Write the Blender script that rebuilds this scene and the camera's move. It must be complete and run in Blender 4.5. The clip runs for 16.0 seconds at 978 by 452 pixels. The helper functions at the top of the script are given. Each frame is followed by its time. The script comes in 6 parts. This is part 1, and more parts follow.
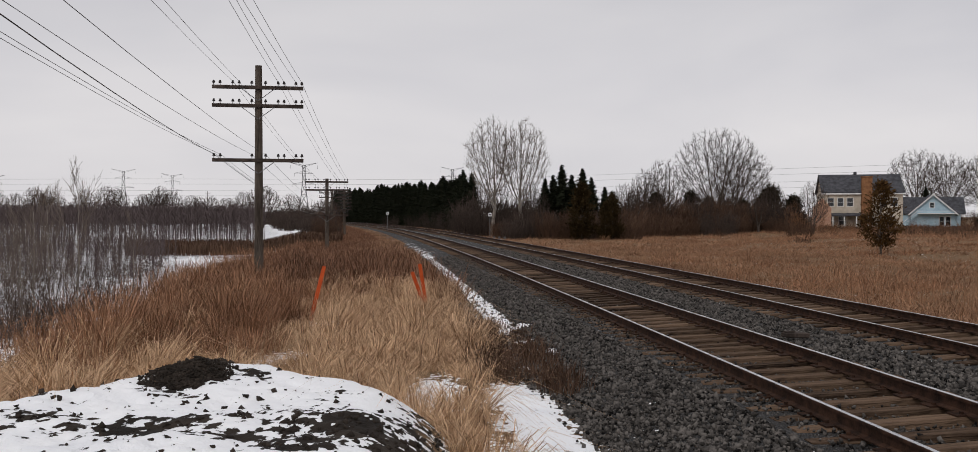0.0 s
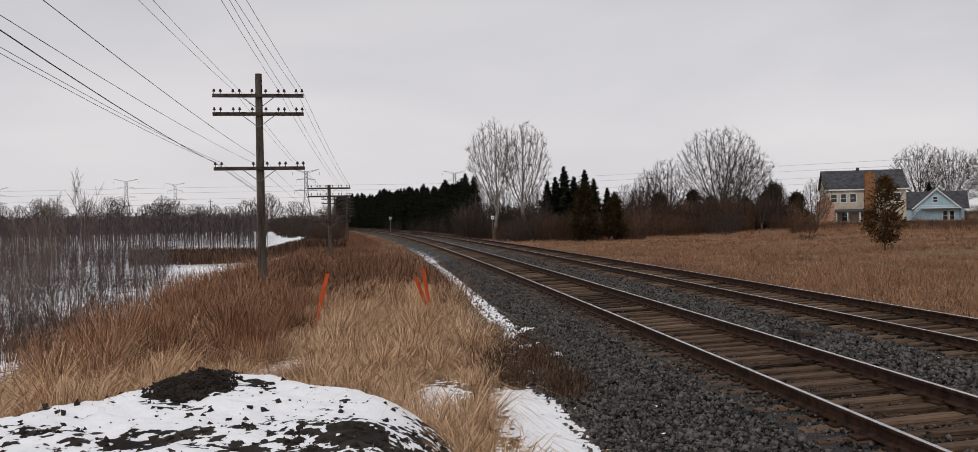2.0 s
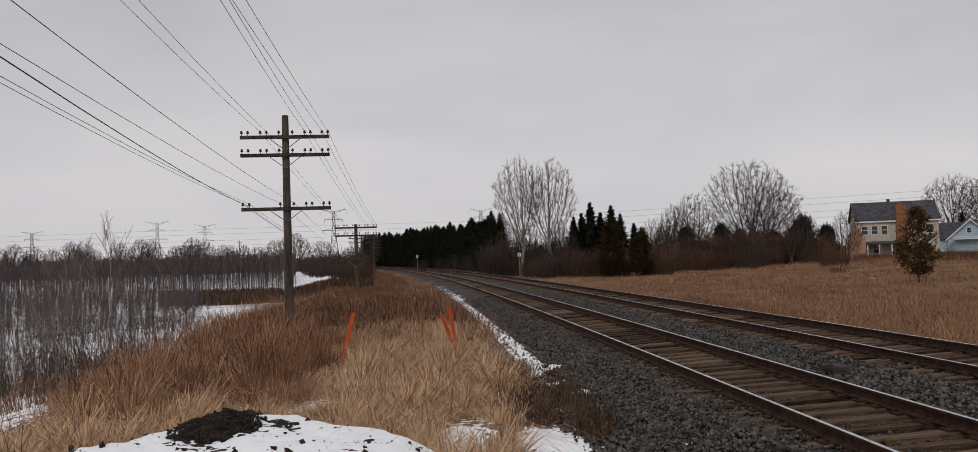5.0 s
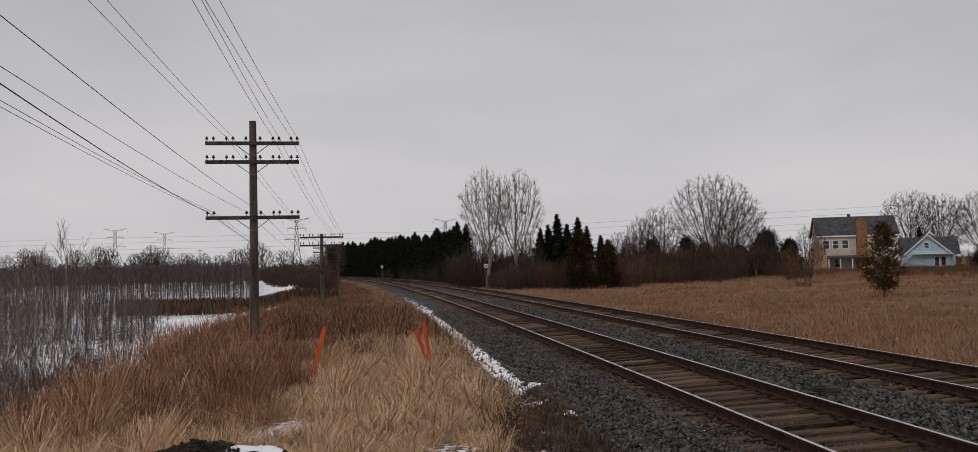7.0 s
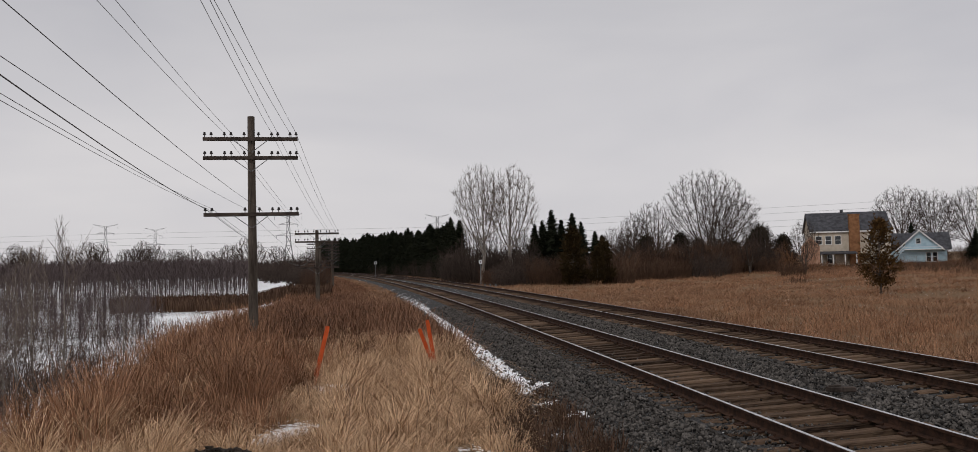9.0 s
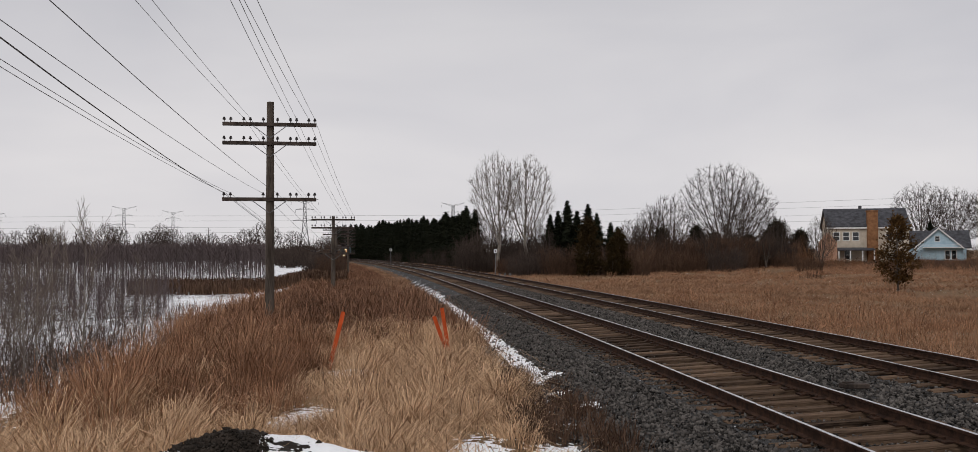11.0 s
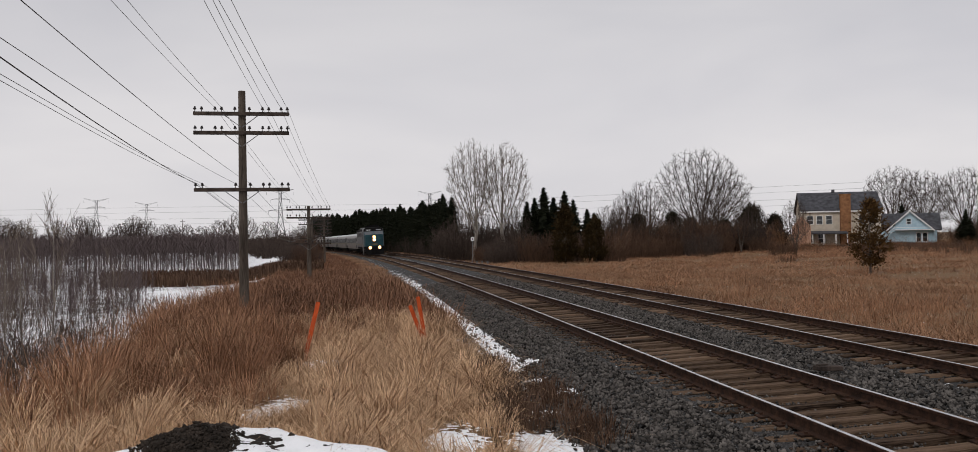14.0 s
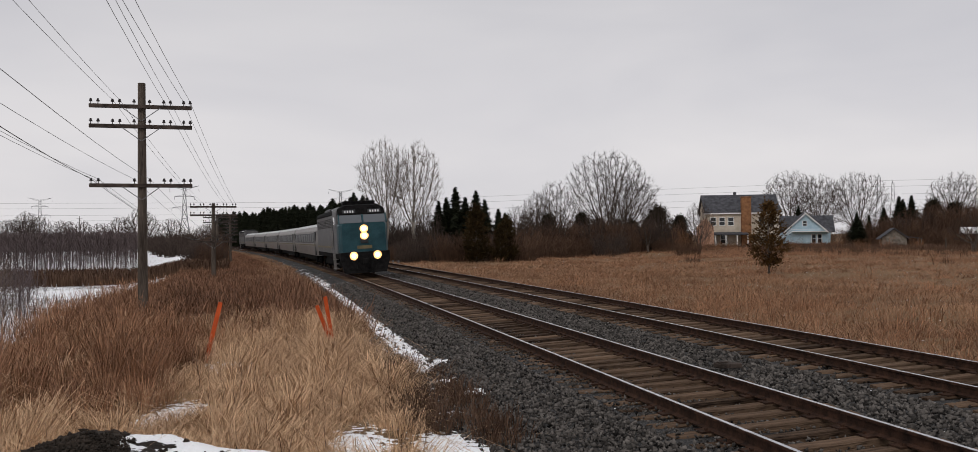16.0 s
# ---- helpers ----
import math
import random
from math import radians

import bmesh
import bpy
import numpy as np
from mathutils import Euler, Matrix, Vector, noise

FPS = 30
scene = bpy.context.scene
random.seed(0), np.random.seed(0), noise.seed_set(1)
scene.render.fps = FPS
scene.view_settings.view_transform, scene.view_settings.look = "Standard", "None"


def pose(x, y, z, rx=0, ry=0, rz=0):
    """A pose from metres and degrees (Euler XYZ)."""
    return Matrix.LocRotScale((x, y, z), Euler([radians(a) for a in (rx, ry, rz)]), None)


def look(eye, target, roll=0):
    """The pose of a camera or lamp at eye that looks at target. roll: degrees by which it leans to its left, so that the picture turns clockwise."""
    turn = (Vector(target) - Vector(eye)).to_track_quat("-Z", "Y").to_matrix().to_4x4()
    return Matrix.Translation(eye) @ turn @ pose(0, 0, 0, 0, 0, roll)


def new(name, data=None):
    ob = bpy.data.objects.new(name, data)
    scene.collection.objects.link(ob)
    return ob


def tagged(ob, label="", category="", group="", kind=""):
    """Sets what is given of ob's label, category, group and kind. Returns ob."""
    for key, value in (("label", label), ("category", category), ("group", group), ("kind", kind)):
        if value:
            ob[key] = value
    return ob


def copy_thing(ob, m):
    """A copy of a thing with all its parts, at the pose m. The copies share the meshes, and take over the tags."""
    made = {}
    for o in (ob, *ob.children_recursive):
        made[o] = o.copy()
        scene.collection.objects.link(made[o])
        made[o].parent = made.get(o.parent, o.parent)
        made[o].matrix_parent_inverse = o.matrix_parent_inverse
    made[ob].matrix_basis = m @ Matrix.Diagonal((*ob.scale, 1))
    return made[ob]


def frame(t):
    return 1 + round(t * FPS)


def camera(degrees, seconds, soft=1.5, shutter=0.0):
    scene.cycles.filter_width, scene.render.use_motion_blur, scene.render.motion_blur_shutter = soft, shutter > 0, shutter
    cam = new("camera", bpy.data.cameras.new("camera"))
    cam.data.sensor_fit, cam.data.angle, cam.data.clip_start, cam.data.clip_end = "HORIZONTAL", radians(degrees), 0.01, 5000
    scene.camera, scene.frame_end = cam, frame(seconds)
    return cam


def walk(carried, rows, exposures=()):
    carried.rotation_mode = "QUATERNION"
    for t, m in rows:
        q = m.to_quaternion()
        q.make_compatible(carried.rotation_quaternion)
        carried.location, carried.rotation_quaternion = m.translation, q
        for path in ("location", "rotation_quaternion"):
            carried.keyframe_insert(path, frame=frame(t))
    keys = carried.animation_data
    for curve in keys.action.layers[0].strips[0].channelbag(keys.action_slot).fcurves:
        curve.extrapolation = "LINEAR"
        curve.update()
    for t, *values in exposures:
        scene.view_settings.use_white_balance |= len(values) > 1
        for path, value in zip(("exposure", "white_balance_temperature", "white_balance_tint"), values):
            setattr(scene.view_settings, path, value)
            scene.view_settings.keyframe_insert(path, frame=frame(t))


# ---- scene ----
# Units are metres; z = 0 is the mean height of the rail heads.
PATH = [
    (0.0, -0.020, 0.009, 2.036, -0.01, -0.66, -0.07),
    (0.5, 0.003, 0.072, 2.039, -0.15, -0.82, 0.07),
    (1.0, 0.014, 0.023, 2.055, -0.03, -0.83, 0.31),
    (1.5, 0.000, 0.000, 2.079, -0.00, -0.53, 0.90),
    (2.0, -0.009, 0.042, 2.062, 0.18, -0.47, 1.04),
    (2.5, -0.029, 0.043, 2.053, 0.59, -0.45, 1.01),
    (3.0, -0.043, 0.084, 2.048, 1.15, -0.46, 0.85),
    (3.5, -0.026, 0.064, 2.043, 2.20, -0.20, 0.61),
    (4.0, 0.024, 0.076, 2.048, 2.55, 0.05, 0.63),
    (4.5, 0.034, 0.070, 2.058, 2.44, 0.85, 0.94),
    (4.7, 0.039, 0.056, 2.053, 2.34, 1.53, 1.47),
    (6.8, -0.280, 0.735, 2.099, 0.00, 2.89, 1.34),
    (7.0, -0.315, 0.790, 2.124, -0.45, 2.68, 1.32),
    (7.5, -0.502, 0.895, 2.132, -0.85, 2.85, 1.23),
    (8.0, -0.616, 1.051, 2.177, -1.07, 2.68, 1.45),
    (10.5, -0.632, 1.083, 2.174, -0.28, 1.96, 0.61),
    (11.0, -0.639, 1.010, 2.180, -0.01, 1.68, 0.21),
    (11.5, -0.626, 1.033, 2.174, 0.18, 1.42, 0.36),
    (12.0, -0.619, 1.081, 2.179, -0.03, 1.19, 0.48),
    (12.5, -0.610, 1.070, 2.181, -0.33, 1.04, 0.70),
    (13.0, -0.596, 1.081, 2.181, -0.73, 0.91, 0.74),
    (13.5, -0.598, 1.115, 2.182, -1.01, 0.86, 0.86),
    (14.0, -0.593, 1.093, 2.179, -1.51, 0.86, 0.94),
    (14.5, -0.583, 1.148, 2.181, -2.35, 0.83, 0.98),
    (15.0, -0.576, 1.111, 2.177, -3.62, 0.79, 0.96),
    (15.5, -0.567, 1.100, 2.181, -4.92, 0.76, 0.76),
    (16.0, -0.536, 1.171, 2.181, -7.35, 0.74, 0.63),
]
cam = camera(59.0, 16.0, soft=0.8)
EXPOSURES = [(0.0, -0.02), (3.0, 0.0), (4.0, -0.12), (4.7, -0.18), (6.8, -0.29), (8.0, -0.24), (10.5, -0.03), (16.0, 0.0)]
walk(cam, [(t, pose(x, y, z, 90 + p, r, w)) for t, x, y, z, w, p, r in PATH], EXPOSURES)

# ---- light: an overcast winter sky ----
world = bpy.data.worlds.new("overcast_sky")
scene.world = world
world.use_nodes = True
wt = world.node_tree
wt.nodes.clear()


def wnode(kind):
    return wt.nodes.new(kind)


sky = wnode("ShaderNodeTexSky")
sky.sky_type, sky.sun_disc, sky.sun_elevation, sky.sun_rotation = "NISHITA", False, radians(42), radians(207)
coord = wnode("ShaderNodeTexCoord")
sep = wnode("ShaderNodeSeparateXYZ")
wt.links.new(coord.outputs["Generated"], sep.inputs[0])
stretch = wnode("ShaderNodeMapping")
stretch.inputs["Scale"].default_value = (1.6, 1.6, 5.0)
wt.links.new(coord.outputs["Generated"], stretch.inputs[0])
cloud = wnode("ShaderNodeTexNoise")
cloud.inputs["Scale"].default_value = 1.3
cloud.inputs["Detail"].default_value = 4.0
cloud.inputs["Distortion"].default_value = 0.3
wt.links.new(stretch.outputs[0], cloud.inputs["Vector"])
cloud_ramp = wnode("ShaderNodeValToRGB")
cloud_ramp.color_ramp.elements[0].position, cloud_ramp.color_ramp.elements[1].position = 0.34, 0.72
cloud_ramp.color_ramp.elements[0].color = (0.60, 0.595, 0.625, 1)
cloud_ramp.color_ramp.elements[1].color = (0.72, 0.705, 0.715, 1)
wt.links.new(cloud.outputs["Fac"], cloud_ramp.inputs[0])
# overcast luminance over height
lift = wnode("ShaderNodeValToRGB")
e = lift.color_ramp.elements
e[0].position, e[0].color = 0.0, (1.15, 1.13, 1.12, 1)
e[1].position, e[1].color = 0.32, (0.92, 0.92, 0.93, 1)
for p, c in ((0.08, (1.14, 1.12, 1.11, 1)), (0.16, (1.04, 1.03, 1.035, 1)), (1.0, (0.98, 0.98, 1.0, 1))):
    k = e.new(p)
    k.color = c
wt.links.new(sep.outputs["Z"], lift.inputs[0])
mul = wnode("ShaderNodeMixRGB")
mul.blend_type = "MULTIPLY"
mul.inputs[0].default_value = 1.0
wt.links.new(cloud_ramp.outputs[0], mul.inputs[1])
wt.links.new(lift.outputs[0], mul.inputs[2])
clear = wnode("ShaderNodeBackground")
clear.inputs["Strength"].default_value = 0.06
wt.links.new(sky.outputs[0], clear.inputs["Color"])
cover = wnode("ShaderNodeBackground")
cover.inputs["Strength"].default_value = 1.0
wt.links.new(mul.outputs[0], cover.inputs["Color"])
mixs = wnode("ShaderNodeMixShader")
mixs.inputs[0].default_value = 0.95
wt.links.new(clear.outputs[0], mixs.inputs[1])
wt.links.new(cover.outputs[0], mixs.inputs[2])
wout = wnode("ShaderNodeOutputWorld")
wt.links.new(mixs.outputs[0], wout.inputs["Surface"])

sun = new("sun", bpy.data.lights.new("sun", "SUN"))
sun.data.energy, sun.data.angle, sun.data.color = 0.95, radians(30), (1.0, 0.96, 0.92)
sun.matrix_world = look((-30, -60, 60), (0, 0, 0))


# ---- materials ----
def rgb(c):
    return (c[0], c[1], c[2], 1.0)


def mat(name, dark, light, scale=6.0, fine=60.0, rough=0.8, bump=0.3, metal=0.0, vary=0.0, island=0.0, relief=0.01, stretch_z=1.0, gloss_var=0.1, shine=0.15, stretch_x=1.0):
    """A surface that varies between two colours at two scales, with relief; vary / island: spread of lightness between objects / pieces."""
    m = bpy.data.materials.new(name)
    m.use_nodes = True
    t = m.node_tree
    b = t.nodes["Principled BSDF"]
    tc = t.nodes.new("ShaderNodeTexCoord")
    mp = t.nodes.new("ShaderNodeMapping")
    mp.inputs["Scale"].default_value = (stretch_x, 1, stretch_z)
    t.links.new(tc.outputs["Object"], mp.inputs[0])
    n1, n2 = t.nodes.new("ShaderNodeTexNoise"), t.nodes.new("ShaderNodeTexNoise")
    n1.inputs["Scale"].default_value, n2.inputs["Scale"].default_value = scale, fine
    n1.inputs["Detail"].default_value, n2.inputs["Detail"].default_value = 5, 3
    add = t.nodes.new("ShaderNodeMath")
    add.operation = "MULTIPLY_ADD"
    add.inputs[1].default_value = 0.45
    for n in (n1, n2):
        t.links.new(mp.outputs[0], n.inputs["Vector"])
    t.links.new(n2.outputs["Fac"], add.inputs[0])
    t.links.new(n1.outputs["Fac"], add.inputs[2])
    last = add.outputs[0]
    for amount, kind, out in ((vary, "ShaderNodeObjectInfo", "Random"), (island, "ShaderNodeNewGeometry", "Random Per Island")):
        if amount:
            src = t.nodes.new(kind)
            mm = t.nodes.new("ShaderNodeMath")
            mm.operation = "MULTIPLY_ADD"
            mm.inputs[1].default_value = amount
            t.links.new(src.outputs[out], mm.inputs[0])
            t.links.new(last, mm.inputs[2])
            last = mm.outputs[0]
    ramp = t.nodes.new("ShaderNodeValToRGB")
    mid = 0.725 + (vary + island) / 2
    half = 0.20 + (vary + island) * 0.36
    ramp.color_ramp.elements[0].position, ramp.color_ramp.elements[0].color = max(0, (mid - half) / 2), rgb(dark)
    ramp.color_ramp.elements[1].position, ramp.color_ramp.elements[1].color = min(1, (mid + half) / 2), rgb(light)
    halve = t.nodes.new("ShaderNodeMath")
    halve.operation = "MULTIPLY"
    halve.inputs[1].default_value = 0.5
    t.links.new(last, halve.inputs[0])
    t.links.new(halve.outputs[0], ramp.inputs[0])
    t.links.new(ramp.outputs[0], b.inputs["Base Color"])
    rr = t.nodes.new("ShaderNodeMapRange")
    rr.inputs[3].default_value, rr.inputs[4].default_value = rough - gloss_var, min(1.0, rough + gloss_var)
    t.links.new(n1.outputs["Fac"], rr.inputs[0])
    t.links.new(rr.outputs[0], b.inputs["Roughness"])
    b.inputs["Metallic"].default_value = metal
    b.inputs["Specular IOR Level"].default_value = shine
    if bump:
        bp = t.nodes.new("ShaderNodeBump")
        bp.inputs["Strength"].default_value, bp.inputs["Distance"].default_value = bump, relief
        t.links.new(add.outputs[0], bp.inputs["Height"])
        t.links.new(bp.outputs[0], b.inputs["Normal"])
    return m


def glow(name, colour, strength):
    m = bpy.data.materials.new(name)
    m.use_nodes = True
    b = m.node_tree.nodes["Principled BSDF"]
    b.inputs["Base Color"].default_value = rgb(colour)
    b.inputs["Emission Color"].default_value = rgb(colour)
    b.inputs["Emission Strength"].default_value = strength
    return m


def glassy(name, tint):
    m = bpy.data.materials.new(name)
    m.use_nodes = True
    b = m.node_tree.nodes["Principled BSDF"]
    b.inputs["Base Color"].default_value = rgb(tint)
    b.inputs["Roughness"].default_value = 0.06
    b.inputs["Specular IOR Level"].default_value = 0.6
    return m


M_BALLAST = mat("ballast_stone", (0.006, 0.0056, 0.0054), (0.165, 0.149, 0.136), 3, 40, 0.9, 0.4, island=0.9, shine=0.06)
M_SLEEPER = mat("weathered_sleeper", (0.011, 0.0065, 0.0045), (0.205, 0.135, 0.09), 16, 75, 0.9, 1.0, vary=0.45, relief=0.04, shine=0.08, stretch_x=0.10)
M_RAILTOP = mat("polished_rail_head", (0.42, 0.42, 0.43), (0.62, 0.62, 0.64), 4, 40, 0.28, 0.05, metal=1.0)
M_RUST = mat("rusty_steel", (0.014, 0.008, 0.006), (0.065, 0.034, 0.022), 8, 60, 0.8, 0.4, metal=0.0, shine=0.1)
M_POLE = mat("weathered_pole_wood", (0.035, 0.027, 0.022), (0.13, 0.105, 0.085), 4, 30, 0.9, 0.5, stretch_z=0.15)
M_ARM = mat("dark_crossarm_wood", (0.022, 0.017, 0.014), (0.085, 0.065, 0.055), 6, 40, 0.9, 0.5)
M_STEEL = mat("galvanised_steel", (0.10, 0.10, 0.105), (0.24, 0.24, 0.25), 4, 30, 0.6, 0.2, metal=0.4)
M_INSUL = mat("dark_glass_insulator", (0.02, 0.018, 0.018), (0.07, 0.06, 0.06), 8, 40, 0.25, 0.0)
M_WIRE = mat("copper_line_wire", (0.05, 0.05, 0.05), (0.11, 0.11, 0.11), 4, 20, 0.6, 0.0)
M_ORANGE = mat("orange_stake_paint", (0.42, 0.06, 0.015), (0.62, 0.11, 0.03), 8, 60, 0.7, 0.3)
M_BARK = mat("grey_brown_bark", (0.05, 0.04, 0.034), (0.15, 0.12, 0.10), 4, 30, 0.9, 0.4, stretch_z=0.3)
M_PALEBARK = mat("pale_poplar_bark", (0.12, 0.10, 0.085), (0.30, 0.265, 0.23), 3, 20, 0.9, 0.3, stretch_z=0.4)
M_TWIG = mat("bare_twigs", (0.03, 0.022, 0.018), (0.095, 0.072, 0.06), 2, 20, 0.9, 0.0, island=0.4, shine=0.03)
M_DARKTWIG = mat("grey_scrub_twigs", (0.034, 0.025, 0.021), (0.12, 0.091, 0.077), 2, 20, 0.9, 0.0, island=0.5, shine=0.03)
M_PALETWIG = mat("pale_poplar_twigs", (0.09, 0.07, 0.058), (0.22, 0.18, 0.15), 2, 20, 0.9, 0.0, island=0.4, shine=0.03)
M_REDTWIG = mat("russet_scrub_twigs", (0.044, 0.026, 0.018), (0.155, 0.095, 0.065), 1, 20, 0.9, 0.0, island=0.5, shine=0.03)
M_SAPLING = mat("nursery_sapling_bark", (0.068, 0.053, 0.052), (0.165, 0.130, 0.126), 1, 10, 0.9, 0.0, island=0.4, shine=0.03)
M_SPRUCE = mat("dark_spruce_needles", (0.0076, 0.0105, 0.0072), (0.0304, 0.0333, 0.0198), 0.8, 12, 0.9, 0.0, island=0.4, shine=0.03)
M_CEDAR = mat("winter_bronzed_cedar", (0.02, 0.013, 0.006), (0.13, 0.072, 0.028), 0.8, 12, 0.9, 0.0, island=0.6, shine=0.03)
M_PINE = mat("mid_green_pine", (0.012, 0.0105, 0.008), (0.046, 0.038, 0.025), 0.8, 12, 0.9, 0.0, island=0.4, shine=0.03)
M_GRASS = mat("dry_tan_grass", (0.21, 0.112, 0.056), (0.86, 0.59, 0.37), 1.3, 6, 0.8, 0.0, island=0.35)
M_WEED = mat("russet_dead_weeds", (0.085, 0.040, 0.023), (0.50, 0.27, 0.155), 0.9, 6, 0.85, 0.0, island=0.5)
M_DARKWEED = mat("dark_russet_weeds", (0.055, 0.028, 0.018), (0.33, 0.175, 0.105), 0.5, 4, 0.85, 0.0, island=0.5)
M_BRONZE = mat("dull_bronze_needles", (0.012, 0.009, 0.004), (0.062, 0.041, 0.018), 0.8, 12, 0.9, 0.0, island=0.5, shine=0.03)
M_FIELDGRASS = mat("brown_field_grass", (0.11, 0.055, 0.032), (0.46, 0.275, 0.165), 0.16, 1.5, 0.85, 0.0, island=0.4)
M_ORANGETWIG = mat("orange_brown_twigs", (0.10, 0.05, 0.026), (0.30, 0.16, 0.09), 1, 20, 0.9, 0.0, island=0.5, shine=0.03)
M_CLOD = mat("dark_wet_soil", (0.010, 0.008, 0.006), (0.05, 0.038, 0.03), 6, 50, 0.85, 0.6)


# ---- mesh tools ----
class Shape:
    """Gathers vertices and faces; every solid added is closed and stays an island of its own."""

    def __init__(self):
        self.v, self.f, self.m = [], [], []

    def add(self, verts, faces, slot=0):
        o = len(self.v)
        self.v.extend([tuple(p) for p in verts])
        self.f.extend([tuple(i + o for i in f) for f in faces])
        self.m.extend([slot] * len(faces))
        return self

    def box(self, c, size, rz=0.0, slot=0, bevel=0.0, rx=0.0, ry=0.0):
        a, b, h = size[0] / 2, size[1] / 2, size[2] / 2
        m = Matrix.Translation(c) @ Euler((radians(rx), radians(ry), radians(rz))).to_matrix().to_4x4()
        if bevel <= 0:
            vs = [m @ Vector((x * a, y * b, z * h)) for x in (-1, 1) for y in (-1, 1) for z in (-1, 1)]
            return self.add(vs, [(0, 1, 3, 2), (4, 6, 7, 5), (0, 4, 5, 1), (2, 3, 7, 6), (0, 2, 6, 4), (1, 5, 7, 3)], slot)
        bm = bmesh.new()
        bmesh.ops.create_cube(bm, size=1.0)
        for v in bm.verts:
            v.co = Vector((v.co.x * size[0], v.co.y * size[1], v.co.z * size[2]))
        bmesh.ops.bevel(bm, geom=bm.edges[:], offset=bevel, segments=1, affect="EDGES")
        bm.verts.index_update()
        self.add([m @ v.co for v in bm.verts], [[v.index for v in f.verts] for f in bm.faces], slot)
        bm.free()
        return self

    def rod(self, p, q, r1, r2=None, n=6, slot=0, caps=True):
        p, q = Vector(p), Vector(q)
        r2 = r1 if r2 is None else r2
        d = (q - p).normalized()
        u = d.orthogonal().normalized()
        w = d.cross(u)
        ring = [(math.cos(2 * math.pi * i / n), math.sin(2 * math.pi * i / n)) for i in range(n)]
        vs = [p + (u * c + w * s) * r1 for c, s in ring] + [q + (u * c + w * s) * r2 for c, s in ring]
        fs = [(i, (i + 1) % n, n + (i + 1) % n, n + i) for i in range(n)]
        if caps:
            fs += [tuple(range(n))[::-1], tuple(range(n, 2 * n))]
        return self.add(vs, fs, slot)

    def loft(self, rings, slot=0, caps=True):
        n = len(rings[0])
        vs = [p for r in rings for p in r]
        fs = [(j * n + i, j * n + (i + 1) % n, (j + 1) * n + (i + 1) % n, (j + 1) * n + i) for j in range(len(rings) - 1) for i in range(n)]
        if caps:
            fs += [tuple(range(n))[::-1], tuple(range((len(rings) - 1) * n, len(rings) * n))]
        return self.add(vs, fs, slot)

    def prism(self, outline, lo, hi, axis=1, slot=0):
        """An outline of (a, b) pairs drawn out along an axis."""
        def at(p, t):
            return {0: (t, p[0], p[1]), 1: (p[0], t, p[1]), 2: (p[0], p[1], t)}[axis]
        return self.loft([[at(p, lo) for p in outline], [at(p, hi) for p in outline]], slot)

    def mesh(self, name, *materials, smooth=False):
        me = bpy.data.meshes.new(name)
        me.from_pydata(self.v, [], self.f)
        for m in materials:
            me.materials.append(m)
        if len(materials) > 1:
            me.polygons.foreach_set("material_index", self.m)
        if smooth:
            me.polygons.foreach_set("use_smooth", [True] * len(me.polygons))
        bm = bmesh.new()
        bm.from_mesh(me)
        bmesh.ops.recalc_face_normals(bm, faces=bm.faces[:])
        bm.to_mesh(me)
        bm.free()
        return me


def part(name, shape, material, parent, label="", smooth=False):
    me = shape if isinstance(shape, bpy.types.Mesh) else shape.mesh(name, material, smooth=smooth)
    ob = new(name, me)
    ob.parent = parent
    if label:
        tagged(ob, label)
    return ob


def thing(name, label, category, m=None, group="", kind=""):
    ob = tagged(new(name), label, category, group, kind)
    ob.empty_display_size = 0.3
    if m is not None:
        ob.matrix_basis = m
    return ob


def raw_mesh(name, verts, faces_tri, material, smooth=False):
    """A mesh straight from numpy arrays of vertices and triangles."""
    me = bpy.data.meshes.new(name)
    nv, nf = len(verts), len(faces_tri)
    me.vertices.add(nv)
    me.vertices.foreach_set("co", np.asarray(verts, np.float32).ravel())
    me.loops.add(nf * 3)
    me.loops.foreach_set("vertex_index", np.asarray(faces_tri, np.int32).ravel())
    me.polygons.add(nf)
    me.polygons.foreach_set("loop_start", np.arange(0, nf * 3, 3, dtype=np.int32))
    me.update(calc_edges=True)
    if smooth:
        me.polygons.foreach_set("use_smooth", np.ones(nf, bool))
    me.materials.append(material)
    return me


RNG = np.random.default_rng(7)

# ---- the railway's line: a wide curve to the left ----
X0, HEAD, BEND, APART, CANT = 5.567, 0.1129, 0.000576, 4.58, 0.071
CX, CY = X0 - math.cos(HEAD) / BEND, -math.sin(HEAD) / BEND
CANT_DEG = math.degrees(math.asin(CANT / 1.507))


def line(s, off=0.0, z=0.0):
    a = HEAD + s * BEND
    return Vector((CX + math.cos(a) * (1 / BEND + off), CY + math.sin(a) * (1 / BEND + off), z))


def line_deg(s):
    return math.degrees(HEAD + s * BEND)


def offset_of(x, y):
    return np.hypot(x - CX, y - CY) - 1 / BEND


def along_of(x, y):
    return (np.arctan2(y - CY, x - CX) - HEAD) / BEND


def smooth01(t):
    t = np.clip(t, 0, 1)
    return t * t * (3 - 2 * t)


